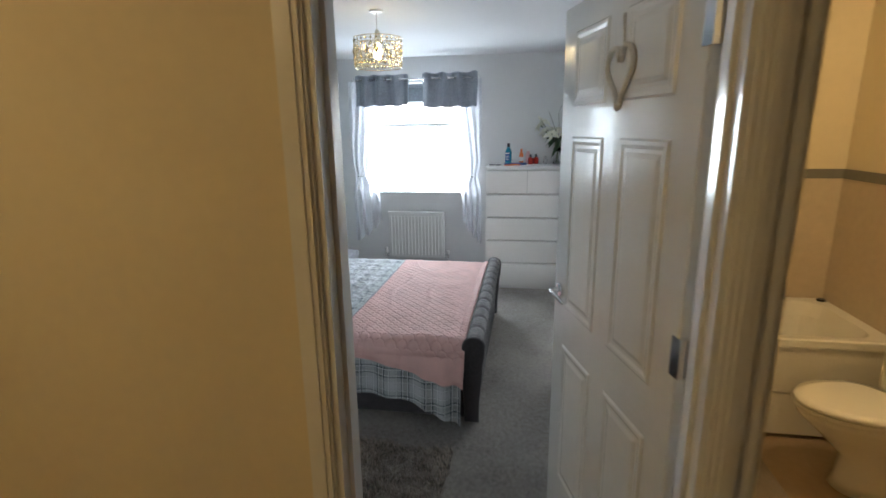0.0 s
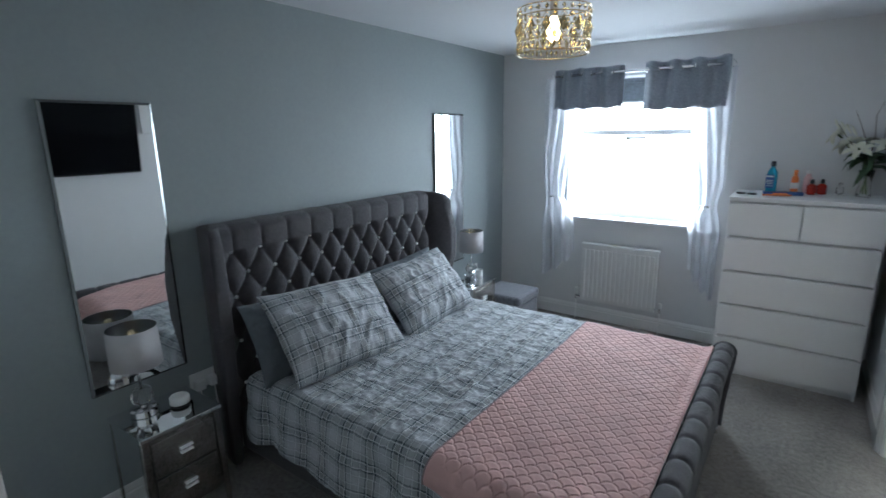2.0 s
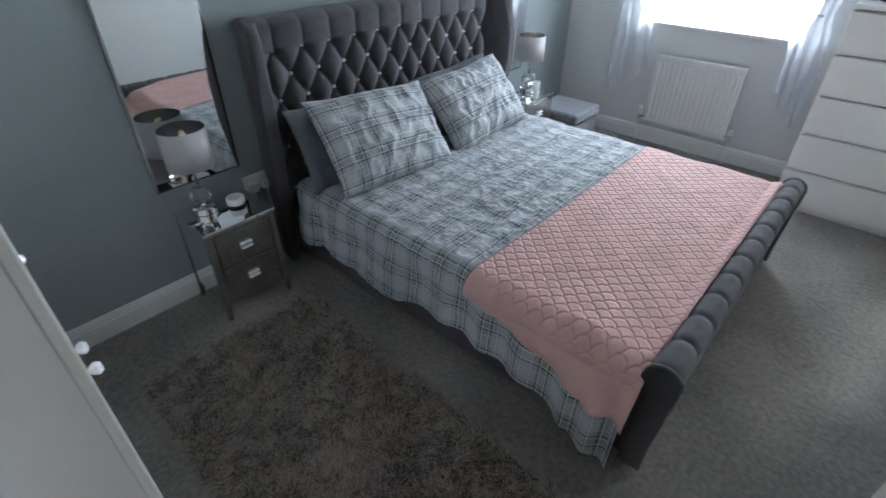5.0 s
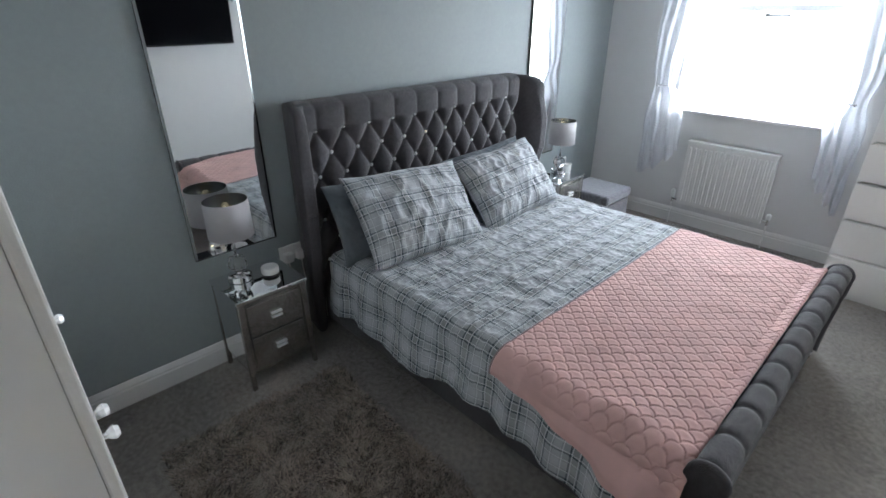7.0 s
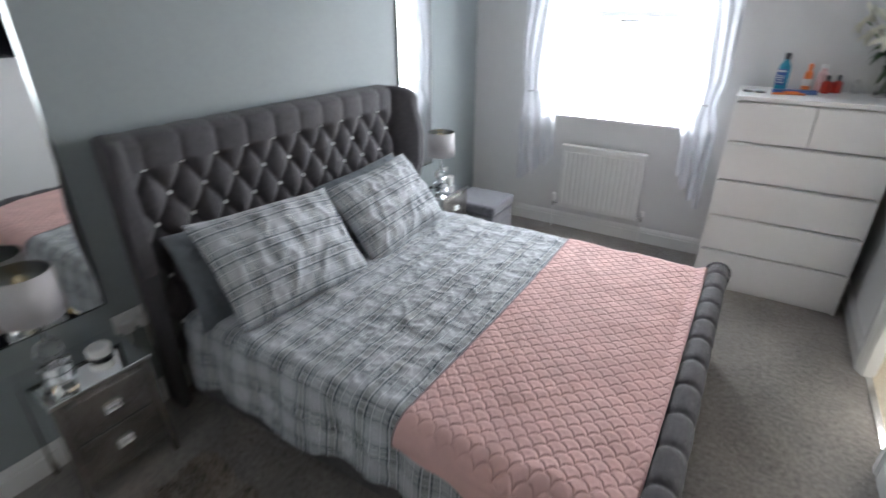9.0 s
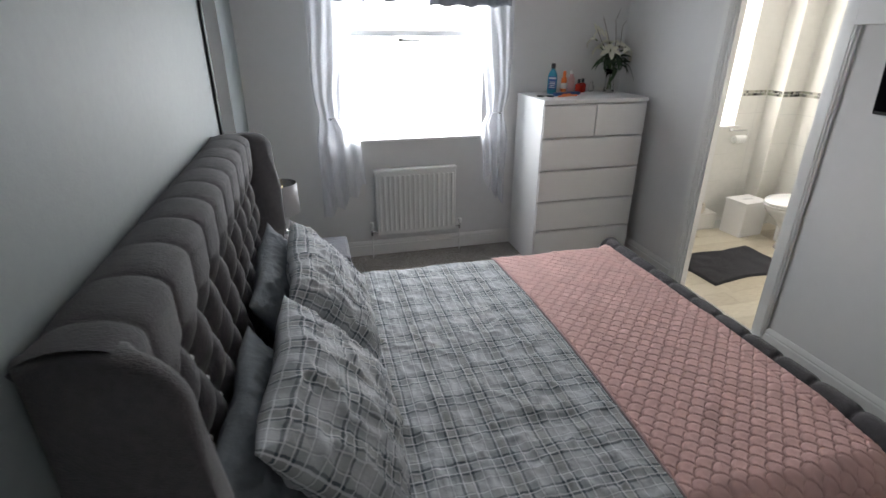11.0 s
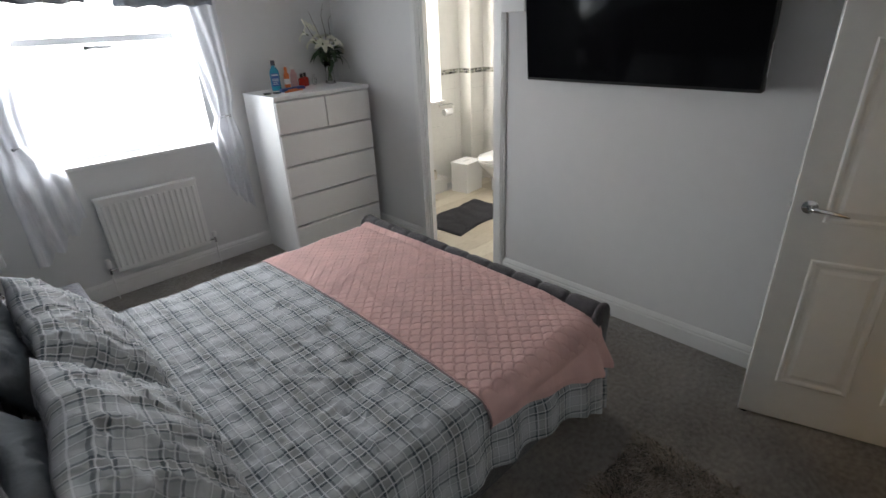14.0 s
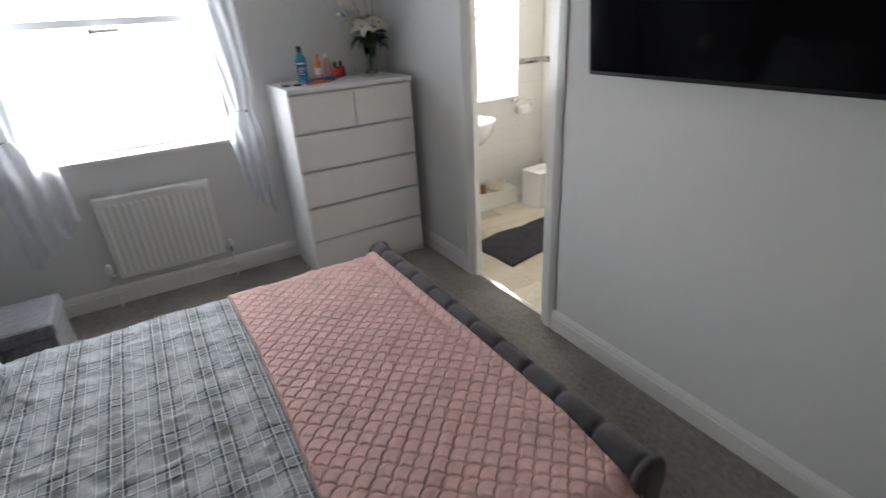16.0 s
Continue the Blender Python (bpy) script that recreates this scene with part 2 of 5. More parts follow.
PALE, MIDG, BEIGE, TEAL, WHITE = (0.375, 0.40, 0.425), (0.15, 0.165, 0.18), (0.33, 0.30, 0.24), (0.045, 0.065, 0.085), (0.70, 0.72, 0.75)
CHECK = [(a, 0.25, 0.160, MIDG, 0.26, 0.0) for a in (0, 1)] + [(a, 0.75, 0.10, WHITE, 0.22, 0.0) for a in (0, 1)] + [(0, 0.25, 0.09, BEIGE, 0.16, 0.0)]
CHECK += [(a, p, 0.024, TEAL, 0.85, 0.35) for a in (0, 1) for p in (0.10, 0.40)] + [(a, p, 0.013, WHITE, 0.65, 0.0) for a in (0, 1) for p in (0.15, 0.35, 0.60, 0.90)]
M["plaid"] = cloth("blue_grey_check_cotton", PALE, CHECK, bump=0.6, bscale=60.0, period=0.138)
M["pink"] = cloth("pink_quilted_satin", (0.72, 0.455, 0.43), [], bump=0.15, bscale=60, sheen=0.08, rough=0.78)
M["piping"] = mat("quilt_binding", (0.30, 0.22, 0.23), 0.6, var=0.05)


def planks_material():
    m = mat("pale_wood_vinyl", (0.50, 0.45, 0.36), 0.4, var=0)
    n, link = m.node_tree.nodes, m.node_tree.links.new
    b = n["Principled BSDF"]
    info, tc, mapn, tex, ramp = (n.new("ShaderNode" + k) for k in ("ObjectInfo", "TexCoord", "Mapping", "TexNoise", "ValToRGB"))
    mapn.inputs["Scale"].default_value = (3, 40, 3)
    tex.inputs["Detail"].default_value = 6
    link(tc.outputs["Object"], mapn.inputs[0]), link(mapn.outputs[0], tex.inputs["Vector"])
    add = n.new("ShaderNodeMath")
    add.operation = "MULTIPLY_ADD"
    add.inputs[1].default_value = 0.5
    link(info.outputs["Random"], add.inputs[0]), link(tex.outputs["Fac"], add.inputs[2])
    ramp.color_ramp.elements[0].position, ramp.color_ramp.elements[1].position = 0.4, 1.0
    ramp.color_ramp.elements[0].color, ramp.color_ramp.elements[1].color = (0.40, 0.34, 0.25, 1), (0.62, 0.57, 0.46, 1)
    link(add.outputs[0], ramp.inputs[0]), link(ramp.outputs[0], b.inputs["Base Color"])
    return m


M["plank"] = planks_material()

# ---- building helpers ----


def part(name, bm, material, parent=None, label="", smooth=False):
    me = bpy.data.meshes.new(name)
    bmesh.ops.recalc_face_normals(bm, faces=bm.faces)
    for f in bm.faces:
        f.smooth = smooth
    bm.to_mesh(me)
    bm.free()
    me.materials.append(material)
    ob = new(name, me)
    ob.parent = parent
    return tagged(ob, label)


def structure(name, bm, material, label, parent=None, smooth=False):
    return tagged(part(name, bm, material, parent, label, smooth), kind="structure")


def thing(name, at, label, category, group="", rz=0.0):
    ob = new(name)
    ob.matrix_basis = pose(*at, 0, 0, rz)
    return tagged(ob, label, category, group)


def box(bm, lo, hi, r=0.0, seg=2):
    got = bmesh.ops.create_cube(bm, size=1)["verts"]
    for v in got:
        v.co = Vector([lo[i] + (v.co[i] + 0.5) * (hi[i] - lo[i]) for i in range(3)])
    if r:
        edges = list({e for v in got for e in v.link_edges})
        bmesh.ops.bevel(bm, geom=edges, offset=r, segments=seg, affect="EDGES", profile=0.5)
    return bm


def boxes(*some, r=0.0):
    bm = bmesh.new()
    for lo, hi in some:
        box(bm, lo, hi, r)
    return bm


def turned(profile, n=32, bm=None, at=(0, 0, 0), close=False):
    """A body of revolution about z: profile is a list of (radius, z)."""
    bm = bm or bmesh.new()
    rings = []
    for r, z in profile:
        rings.append([bm.verts.new((at[0] + r * math.cos(2 * math.pi * i / n), at[1] + r * math.sin(2 * math.pi * i / n), at[2] + z)) for i in range(n)])
    for a, b in zip(rings, rings[1:]):
        for i in range(n):
            bm.faces.new((a[i], a[(i + 1) % n], b[(i + 1) % n], b[i]))
    if not close:
        bm.faces.new(rings[0][::-1]), bm.faces.new(rings[-1])
    return bm


def tube(points, r, n=8, bm=None):
    """A round bar along points, with capped ends. r: a radius or one for each point."""
    bm = bm or bmesh.new()
    pts = [Vector(p) for p in points]
    rs = r if isinstance(r, (list, tuple)) else [r] * len(pts)
    rings = []
    for k, p in enumerate(pts):
        d = (pts[min(k + 1, len(pts) - 1)] - pts[max(k - 1, 0)]).normalized()
        u = d.orthogonal().normalized() if not rings else (u - d * u.dot(d)).normalized()
        w = d.cross(u)
        rings.append([bm.verts.new(p + (u * math.cos(2 * math.pi * i / n) + w * math.sin(2 * math.pi * i / n)) * rs[k]) for i in range(n)])
    for a, b in zip(rings, rings[1:]):
        for i in range(n):
            bm.faces.new((a[i], a[(i + 1) % n], b[(i + 1) % n], b[i]))
    bm.faces.new(rings[0][::-1]), bm.faces.new(rings[-1])
    return bm


def sheet(nu, nv, f, bm=None, uvf=None, loop_u=False):
    """A grid of nu x nv cells through the points f(a, b), a and b from 0 to 1, with u and v in metres from uvf."""
    bm = bm or bmesh.new()
    layer = bm.loops.layers.uv.get("uv") or bm.loops.layers.uv.new("uv")
    rows = [[bm.verts.new(f(i / nu, j / nv)) for j in range(nv + 1)] for i in range(nu + (0 if loop_u else 1))]
    for i in range(nu):
        for j in range(nv):
            ids = ((i, j), (i + 1, j), (i + 1, j + 1), (i, j + 1))
            face = bm.faces.new([rows[a % len(rows)][b] for a, b in ids])
            for loop, (a, b) in zip(face.loops, ids):
                loop[layer].uv = uvf(a / nu, b / nv) if uvf else (a / nu, b / nv)
    return bm


def extrude_profile(points, axis, lo, hi, r=0.0):
    """A closed profile (two coordinates) pushed along an axis from lo to hi."""
    bm = bmesh.new()
    put = {0: lambda p, c: (c, p[0], p[1]), 1: lambda p, c: (p[0], c, p[1]), 2: lambda p, c: (p[0], p[1], c)}[axis]
    a = [bm.verts.new(put(p, lo)) for p in points]
    b = [bm.verts.new(put(p, hi)) for p in points]
    n = len(points)
    fa, fb = bm.faces.new(a), bm.faces.new(b[::-1])
    for i in range(n):
        bm.faces.new((a[i], b[i], b[(i + 1) % n], a[(i + 1) % n]))
    if r:
        bmesh.ops.bevel(bm, geom=list(fa.edges) + list(fb.edges), offset=r, segments=3, affect="EDGES", profile=0.5)
    return bm


def wrinkle(x, y, s=1.0):
    p = Vector((x * s, y * s, 0.0))
    fine = (1 - abs(noise.noise(p * 13 + Vector((5, 1, 6))))) ** 5 * 0.22 + (1 - abs(noise.noise(p * 24 + Vector((1, 8, 2))))) ** 4 * 0.10
    return noise.noise(p * 3) * 0.6 + noise.noise(p * 9 + Vector((7, 3, 1))) * 0.25 + (1 - abs(noise.noise(p * 5 + Vector((2, 9, 4))))) ** 7 * 0.28 + fine


# ---- structure ----
structure("floor", boxes(((XW - 0.1, YS - 0.12, -0.1), (XE + 0.04, YN + 0.3, 0.0))), M["carpet"], "grey-beige cut-pile bedroom carpet")
structure("ground", boxes(((-80, -80, -3.1), (80, 80, -3.0))), M["ground"], "ground outside the house")
structure("ceiling", boxes(((-3.2, -7.2, ZC), (3.4, YN + 0.28, ZC + 0.1))), M["ceiling"], "plain white painted ceiling")
structure("wall_west", boxes(((XW - 0.12, YS - 0.12, 0.0), (XW, YN + 0.28, ZC))), M["grey_wall"], "grey wallpapered headboard wall")
x0, x1, z0, z1 = WIN
structure("wall_north", boxes(((XW, YN, 0), (x0, YN + 0.28, ZC)), ((x1, YN, 0), (XE + WT, YN + 0.28, ZC)), ((x0, YN, 0), (x1, YN + 0.28, z0)), ((x0, YN, z1), (x1, YN + 0.28, ZC))), M["wall"], "white painted window wall")
structure("wall_east", boxes(((XE, YS, 0), (XE + WT, ENS[0], ZC)), ((XE, ENS[1], 0), (XE + WT, YN, ZC)), ((XE, ENS[0], ENS[2]), (XE + WT, ENS[1], ZC))), M["wall"], "white painted wall between bedroom and bathrooms")
structure("wall_south", boxes(((XW, YS - 0.06, 0), (DOOR[0], YS, ZC)), ((DOOR[1], YS - 0.06, 0), (XE + WT, YS, ZC)), ((DOOR[0], YS - 0.06, DOOR[2]), (DOOR[1], YS, ZC))), M["wall"], "white painted wall with the bedroom doorway")
structure("wall_landing", boxes(((-3.2, YS - 0.12, 0), (DOOR[0], YS - 0.06, ZC)), ((DOOR[1], YS - 0.12, 0), (BATH[0], YS - 0.06, ZC)), ((DOOR[0], YS - 0.12, DOOR[2]), (DOOR[1], YS - 0.06, ZC)),
          ((BATH[0], YS - 0.12, BATH[2]), (BATH[1], YS - 0.06, ZC)), ((BATH[1], YS - 0.12, 0), (3.4, YS - 0.06, ZC))), M["magnolia"], "cream painted landing wall")
structure("wall_landing_west", boxes(((-3.2, -7.2, 0), (-3.1, YS - 0.12, ZC))), M["magnolia"], "cream painted landing end wall")
structure("wall_landing_east", boxes(((3.3, -7.2, 0), (3.4, YS - 0.12, ZC))), M["magnolia"], "cream painted landing end wall")
structure("wall_landing_south", boxes(((-3.1, -7.2, 0), (3.3, -7.1, ZC))), M["magnolia"], "cream painted landing back wall")
structure("landing_floor", boxes(((-3.2, -7.2, -0.1), (3.4, YS - 0.12, -0.004))), M["hall_floor"], "brown landing carpet")

# skirting boards with a moulded top


def skirting(name, a, b, inward, mat_=None, h=0.12):
    (ax, ay), (bx, by), (nx, ny) = a, b, inward
    prof = [(0, 0), (0.018, 0), (0.018, h * 0.68), (0.013, h * 0.74), (0.015, h * 0.80), (0.009, h * 0.92), (0.004, h), (0, h)]
    bm = bmesh.new()
    ends = [[bm.verts.new((px + nx * d, py + ny * d, z)) for d, z in prof] for px, py in (a, b)]
    k = len(prof)
    bm.faces.new(ends[0]), bm.faces.new(ends[1][::-1])
    for i in range(k):
        bm.faces.new((ends[0][i], ends[1][i], ends[1][(i + 1) % k], ends[0][(i + 1) % k]))
    return structure(name, bm, mat_ or M["gloss"], "white gloss moulded skirting board")


skirting("baseboard_west", (XW, YS), (XW, YN), (1, 0))
skirting("baseboard_north", (XW + 0.018, YN), (XE, YN), (0, -1))
skirting("baseboard_east", (XE, ENS[1] + 0.07), (XE, YN - 0.018), (-1, 0))
skirting("baseboard_east_near", (XE, YS), (XE, ENS[0] - 0.07), (-1, 0))


def doorway_trim(tag, axis, lo, hi, h, face_a, face_b, sa=True, sb=True, w=0.07, first=True):
    """Lining, stops and architraves of a doorway in a wall whose faces lie at face_a < face_b on the axis across it."""
    def bx(u0, u1, d0, d1, z0_, z1_):
        return ((u0, d0, z0_), (u1, d1, z1_)) if axis == 0 else ((d0, u0, z0_), (d1, u1, z1_))
    t = 0.025
    bm = boxes(bx(lo - 0.001, lo + t, face_a - 0.003, face_b + 0.003, 0, h), bx(hi - t, hi + 0.001, face_a - 0.003, face_b + 0.003, 0, h), bx(lo + t, hi - t, face_a - 0.003, face_b + 0.003, h - t, h + 0.001))
    mid = (face_a + face_b) / 2
    for b in (bx(lo + t, lo + t + 0.012, mid - 0.02, mid + 0.02, 0, h - t), bx(hi - t - 0.012, hi - t, mid - 0.02, mid + 0.02, 0, h - t)):
        box(bm, *b)
    structure("door_frame_" + tag, bm, M["gloss"], "white gloss door lining with stops")
    for on, face, s in ((sa, face_a, -1), (sb, face_b, 1)):
        if not on:
            continue
        bm = bmesh.new()
        for e0, e1, zt in ((lo - w, lo + 0.008, h + w), (hi - 0.008, hi + w, h + w))[0 if first else 1:]:
            for q, (c0, c1, d) in enumerate(((e0, e1, 0.012), (e0 + 0.012, e1 - 0.006, 0.018), (e0 + 0.024, e1 - 0.02, 0.022))):
                d0, d1 = sorted((face + s * 0.003, face + s * d))
                box(bm, *bx(c0, c1, d0, d1, 0, zt - q * 0.01))
        for q, d in enumerate((0.012, 0.018, 0.022)):
            d0, d1 = sorted((face + s * 0.003, face + s * d))
            box(bm, *bx(lo + 0.008, hi - 0.008, d0, d1, h - 0.008 + 0.008 * q, h + w - q * 0.012))
        structure("architrave_" + tag, bm, M["gloss"], "white gloss moulded architrave")


doorway_trim("bedroom", 0, DOOR[0], DOOR[1], DOOR[2], YS - 0.12, YS, sb=False, w=0.055)
doorway_trim("ensuite", 1, ENS[0], ENS[1], ENS[2], XE, XE + WT)
doorway_trim("bathroom", 0, BATH[0], BATH[1], BATH[2], YS - 0.12, YS - 0.06, sb=False, first=False)


# windows


def window(name, x0, x1, z0, z1, bars, label, sill=True):
    fy0, fy1 = YN + 0.16, YN + 0.22
    w = 0.055
    win = tagged(new(name), label, "window", kind="structure")
    win.matrix_basis = pose((x0 + x1) / 2, fy0, z0)
    off = Matrix.Translation((-(x0 + x1) / 2, -fy0, -z0))

    def put(pname, bm, material, label=""):
        bm.transform(off)
        return part(pname, bm, material, win, label)
    put("window_frame", boxes(((x0, fy0, z0), (x0 + w, fy1, z1)), ((x1 - w, fy0, z0), (x1, fy1, z1)), ((x0 + w, fy0, z0), (x1 - w, fy1, z0 + w)), ((x0 + w, fy0, z1 - w), (x1 - w, fy1, z1)),
                              *[((a, fy0 + 0.004, b), (c, fy1 - 0.004, d)) for a, b, c, d in bars], r=0.004), M["upvc"])
    pane = put("pane", boxes(((x0 + w, fy0 + 0.03, z0 + w), (x1 - w, fy0 + 0.034, z1 - w))), M["glass"])
    pane.visible_shadow = False
    if sill:
        put("window_sill", boxes(((x0 - 0.04, YN - 0.03, z0 - 0.02), (x1 + 0.04, fy0, z0 + 0.004)), r=0.005), M["gloss"])
    hx = x0 + (x1 - x0) * 0.42
    put("window_handle", boxes(((hx, fy0 - 0.02, 1.585), (hx + 0.16, fy0 - 0.004, 1.605)), ((hx, fy0 - 0.02, 1.58), (hx + 0.03, fy0 + 0.002, 1.61)), r=0.003), M["upvc"])
    return win


window("window_1", *WIN, [(WIN[0] + 0.055, 1.62, WIN[1] - 0.055, 1.66)], "white window with a top opener, bright daylight outside")
structure("backdrop", boxes(((-60, 62, -20), (60, 62.1, 60))), M["backdrop"], "bright overcast sky")

# ---- radiator ----
rad = thing("radiator", (-1.565, YN - 0.03, 0.185), "white ribbed panel radiator on the window wall", "radiator")
bm = boxes(((-0.315, -0.045, 0.0), (0.315, -0.012, 0.52)), r=0.006)
part("panel", bm, M["radiator"], rad)
bm = bmesh.new()
for i in range(16):
    c = -0.285 + i * 0.038
    box(bm, (c - 0.010, -0.060, 0.035), (c + 0.010, -0.044, 0.475), 0.006)
part("ribs", bm, M["radiator"], rad)
part("grille", boxes(((-0.32, -0.056, 0.50), (0.32, 0.005, 0.522)), r=0.003), M["radiator"], rad)
for sx, tall in ((-1, True), (1, False)):
    v = tube([(sx * 0.315, -0.03, 0.03), (sx * 0.36, -0.03, 0.03)], 0.009)
    tube([(sx * 0.355, -0.03, 0.0), (sx * 0.355, -0.03, 0.05)], 0.009, bm=v)
    part("valve", v, M["chrome"], rad)
    part("pipe", tube([(sx * 0.355, -0.03, -0.185), (sx * 0.355, -0.03, 0.0)], 0.005), M["white_plastic"], rad)
    part("valve_head", turned([(0.013, 0), (0.017, 0.01), (0.017, 0.055 if tall else 0.035), (0.012, 0.065 if tall else 0.042)], 16, at=(sx * 0.355, -0.03, 0.045)), M["white_plastic"], rad)

# ---- curtains ----
ROD_Y, ROD_Z = 0.47, 2.10
pole = thing("curtain_pole", (-1.53, ROD_Y, ROD_Z), "chrome curtain pole with glass ball ends above the window", "curtain pole")
part("rod", tube([(-0.64, 0, 0), (0.64, 0, 0)], 0.011, 12), M["chrome"], pole, smooth=True)
for sx in (-1, 1):
    part("finial", turned([(0.001, -0.024), (0.014, -0.019), (0.023, -0.008), (0.023, 0.008), (0.014, 0.019), (0.001, 0.024)], 16, at=(sx * 0.660, 0, 0)), M["crystal"], pole, smooth=True)
    part("bracket", tube([(sx * 0.60, 0, 0), (sx * 0.60, YN - ROD_Y, -0.01)], 0.007), M["chrome"], pole)


def pelmet(name, xa, xb, zt, zb, folds, label, ph):
    th = thing(name, ((xa + xb) / 2, ROD_Y, ROD_Z), label, "curtain", "short grey curtains")
    def f(a, b):
        x = (a - 0.5) * (xb - xa)
        z = (zt - ROD_Z) + (zb - zt) * b
        amp = 0.032 * (1 - 0.25 * b)
        return (x + 0.006 * math.sin(7 * a + 3 * b), amp * math.sin(2 * math.pi * folds * a + ph) + 0.008 * noise.noise(Vector((a * 5, b * 4, ph))), z + 0.006 * math.sin(2 * math.pi * folds * a) + 0.008 * noise.noise(Vector((a * 6, 0, ph))))
    bm = sheet(90, 16, f)
    ob = part("cloth", bm, M["pelmet"], th, smooth=True)
    so = ob.modifiers.new("thick", "SOLIDIFY")
    so.thickness = 0.003
    for k in range(int(folds * 2)):
        a = (k * math.pi - ph) / (2 * math.pi * folds)
        if 0.03 < a < 0.97:
            x = (a - 0.5) * (xb - xa)
            ring = tube([(x, 0.022 * math.cos(q), 0.022 * math.sin(q)) for q in [2 * math.pi * i / 16 for i in range(17)]], 0.0045, 6)
            part("eyelet", ring, M["chrome"], th)
    return th


pelmet("curtain", -2.175, -1.60, 2.15, 1.835, 3.5, "short silver-grey eyelet curtain on the chrome pole", 0.4)
pelmet("curtain", -1.458, -0.88, 2.155, 1.81, 3.5, "short silver-grey eyelet curtain hanging a little lower on the pole", 2.1)


def voile(outer, s, inner, hem_at, label):
    """A sheer panel tied back; s = 1 where its inner edge lies to the right. inner: (height, width) of the inner edge, going down."""
    th = thing("sheer_curtain", (outer, ROD_Y + 0.04, ROD_Z), label, "curtain", "sheer curtains")
    ztie = 1.10
    zs, ws = [p[0] for p in inner][::-1], [p[1] for p in inner][::-1]

    def f(a, b):
        hem = hem_at[0] + (hem_at[1] - hem_at[0]) * a ** 1.3 + 0.05 * (abs(((a * 3.3) % 1) - 0.5) * 2 - 0.5) * min(1, a * 3)
        z = 2.09 + (hem - 2.09) * b
        w = float(np.interp(z, zs, ws))
        pull = 0.030 * math.exp(-((z - ztie) / 0.10) ** 2)
        x = s * (a * w + pull * (1 - a)) + 0.010 * noise.noise(Vector((a * 3, z * 4, s)))
        deep = 0.013 + 0.014 * max(0.0, (ztie - z))
        y = deep * math.sin(a * 2 * math.pi * 3.5 + 1.5 * math.sin(z * 2)) + 0.022 * noise.noise(Vector((a * 4, z * 3, 5))) + 0.015 * math.sin(14 * z + 9 * a) * math.exp(-((z - ztie + 0.15) / 0.22) ** 2)
        return (x, y, z - ROD_Z)
    part("cloth", sheet(110, 100, f), M["sheer"], th, smooth=True)
    kx = s * 0.5 * float(np.interp(ztie, zs, ws))
    hook = tube([(kx, 0.07, ztie - ROD_Z), (kx, -0.02, ztie - ROD_Z), (kx, -0.055, ztie - ROD_Z), (kx + s * 0.03, -0.062, ztie - ROD_Z + 0.004), (kx + s * 0.06, -0.045, ztie - ROD_Z)], 0.004)
    part("holdback", hook, M["chrome"], th)
    part("holdback_crystal", turned([(0.002, -0.01), (0.011, -0.004), (0.011, 0.004), (0.002, 0.01)], 8, at=(kx, -0.066, ztie - ROD_Z)), M["crystal"], th)


voile(-2.27, 1, ((2.12, 0.30), (1.7, 0.27), (1.3, 0.22), (1.10, 0.20), (1.0, 0.29), (0.85, 0.31), (0.55, 0.34), (0.3, 0.34)), (0.36, 0.62), "white voile curtain tied back, with a ruffled hem")
voile(-0.84, -1, ((2.12, 0.32), (1.7, 0.26), (1.3, 0.20), (1.10, 0.18), (1.0, 0.23), (0.85, 0.21), (0.55, 0.19), (0.3, 0.18)), (0.36, 0.60), "white voile curtain tied back beside the chest of drawers")
blind = thing("roller_blind", (-1.55, YN + 0.12, 1.99), "patterned dark grey blind rolled almost up", "blind")
part("cloth", boxes(((-0.46, 0, -0.10), (0.46, 0.004, 0.06))), M["blind"], blind)
part("bottom_bar", boxes(((-0.46, -0.004, -0.115), (0.46, 0.010, -0.10)), r=0.003), M["white_plastic"], blind)
part("roll", tube([(-0.48, 0, 0.06), (0.48, 0, 0.06)], 0.02, 12), M["blind"], blind)

# ---- chest of drawers ----
chest = thing("chest_of_drawers", (-0.358, 0.316, 0), "tall white chest of six drawers against the window wall", "chest of drawers")
for q in (-1, 1):
    part("side_panel", boxes(((min(q * 0.40, q * 0.38), -0.225, 0.0), (max(q * 0.40, q * 0.38), 0.24, 1.205)), r=0.0012), M["chest"], chest)
part("back_panel", boxes(((-0.38, 0.22, 0.05), (0.38, 0.24, 1.205))), M["chest"], chest)
part("plinth", boxes(((-0.38, -0.21, 0.0), (0.38, -0.19, 0.045))), M["chest"], chest)
part("top", boxes(((-0.402, -0.242, 1.205), (0.402, 0.242, 1.23)), r=0.002), M["chest"], chest)
# greyer than the drawers: shade of the gaps put into its colour
part("carcass_front", boxes(((-0.38, -0.205, 0.05), (0.38, -0.185, 1.205))), M["gap"], chest)
pitch = (1.205 - 0.045) / 5
for row in range(5):
    zt = 1.205 - row * pitch
    for a, b in (((-0.395, -0.002), (0.002, 0.395)) if row == 0 else ((-0.395, 0.395),)):
        bm = extrude_profile([(-0.206, zt - pitch + 0.004), (-0.240, zt - pitch + 0.004), (-0.240, zt - 0.018), (-0.231, zt - 0.010), (-0.206, zt - 0.010)], 0, a + 0.002, b - 0.002)
        part("drawer", bm, M["chest"], chest)

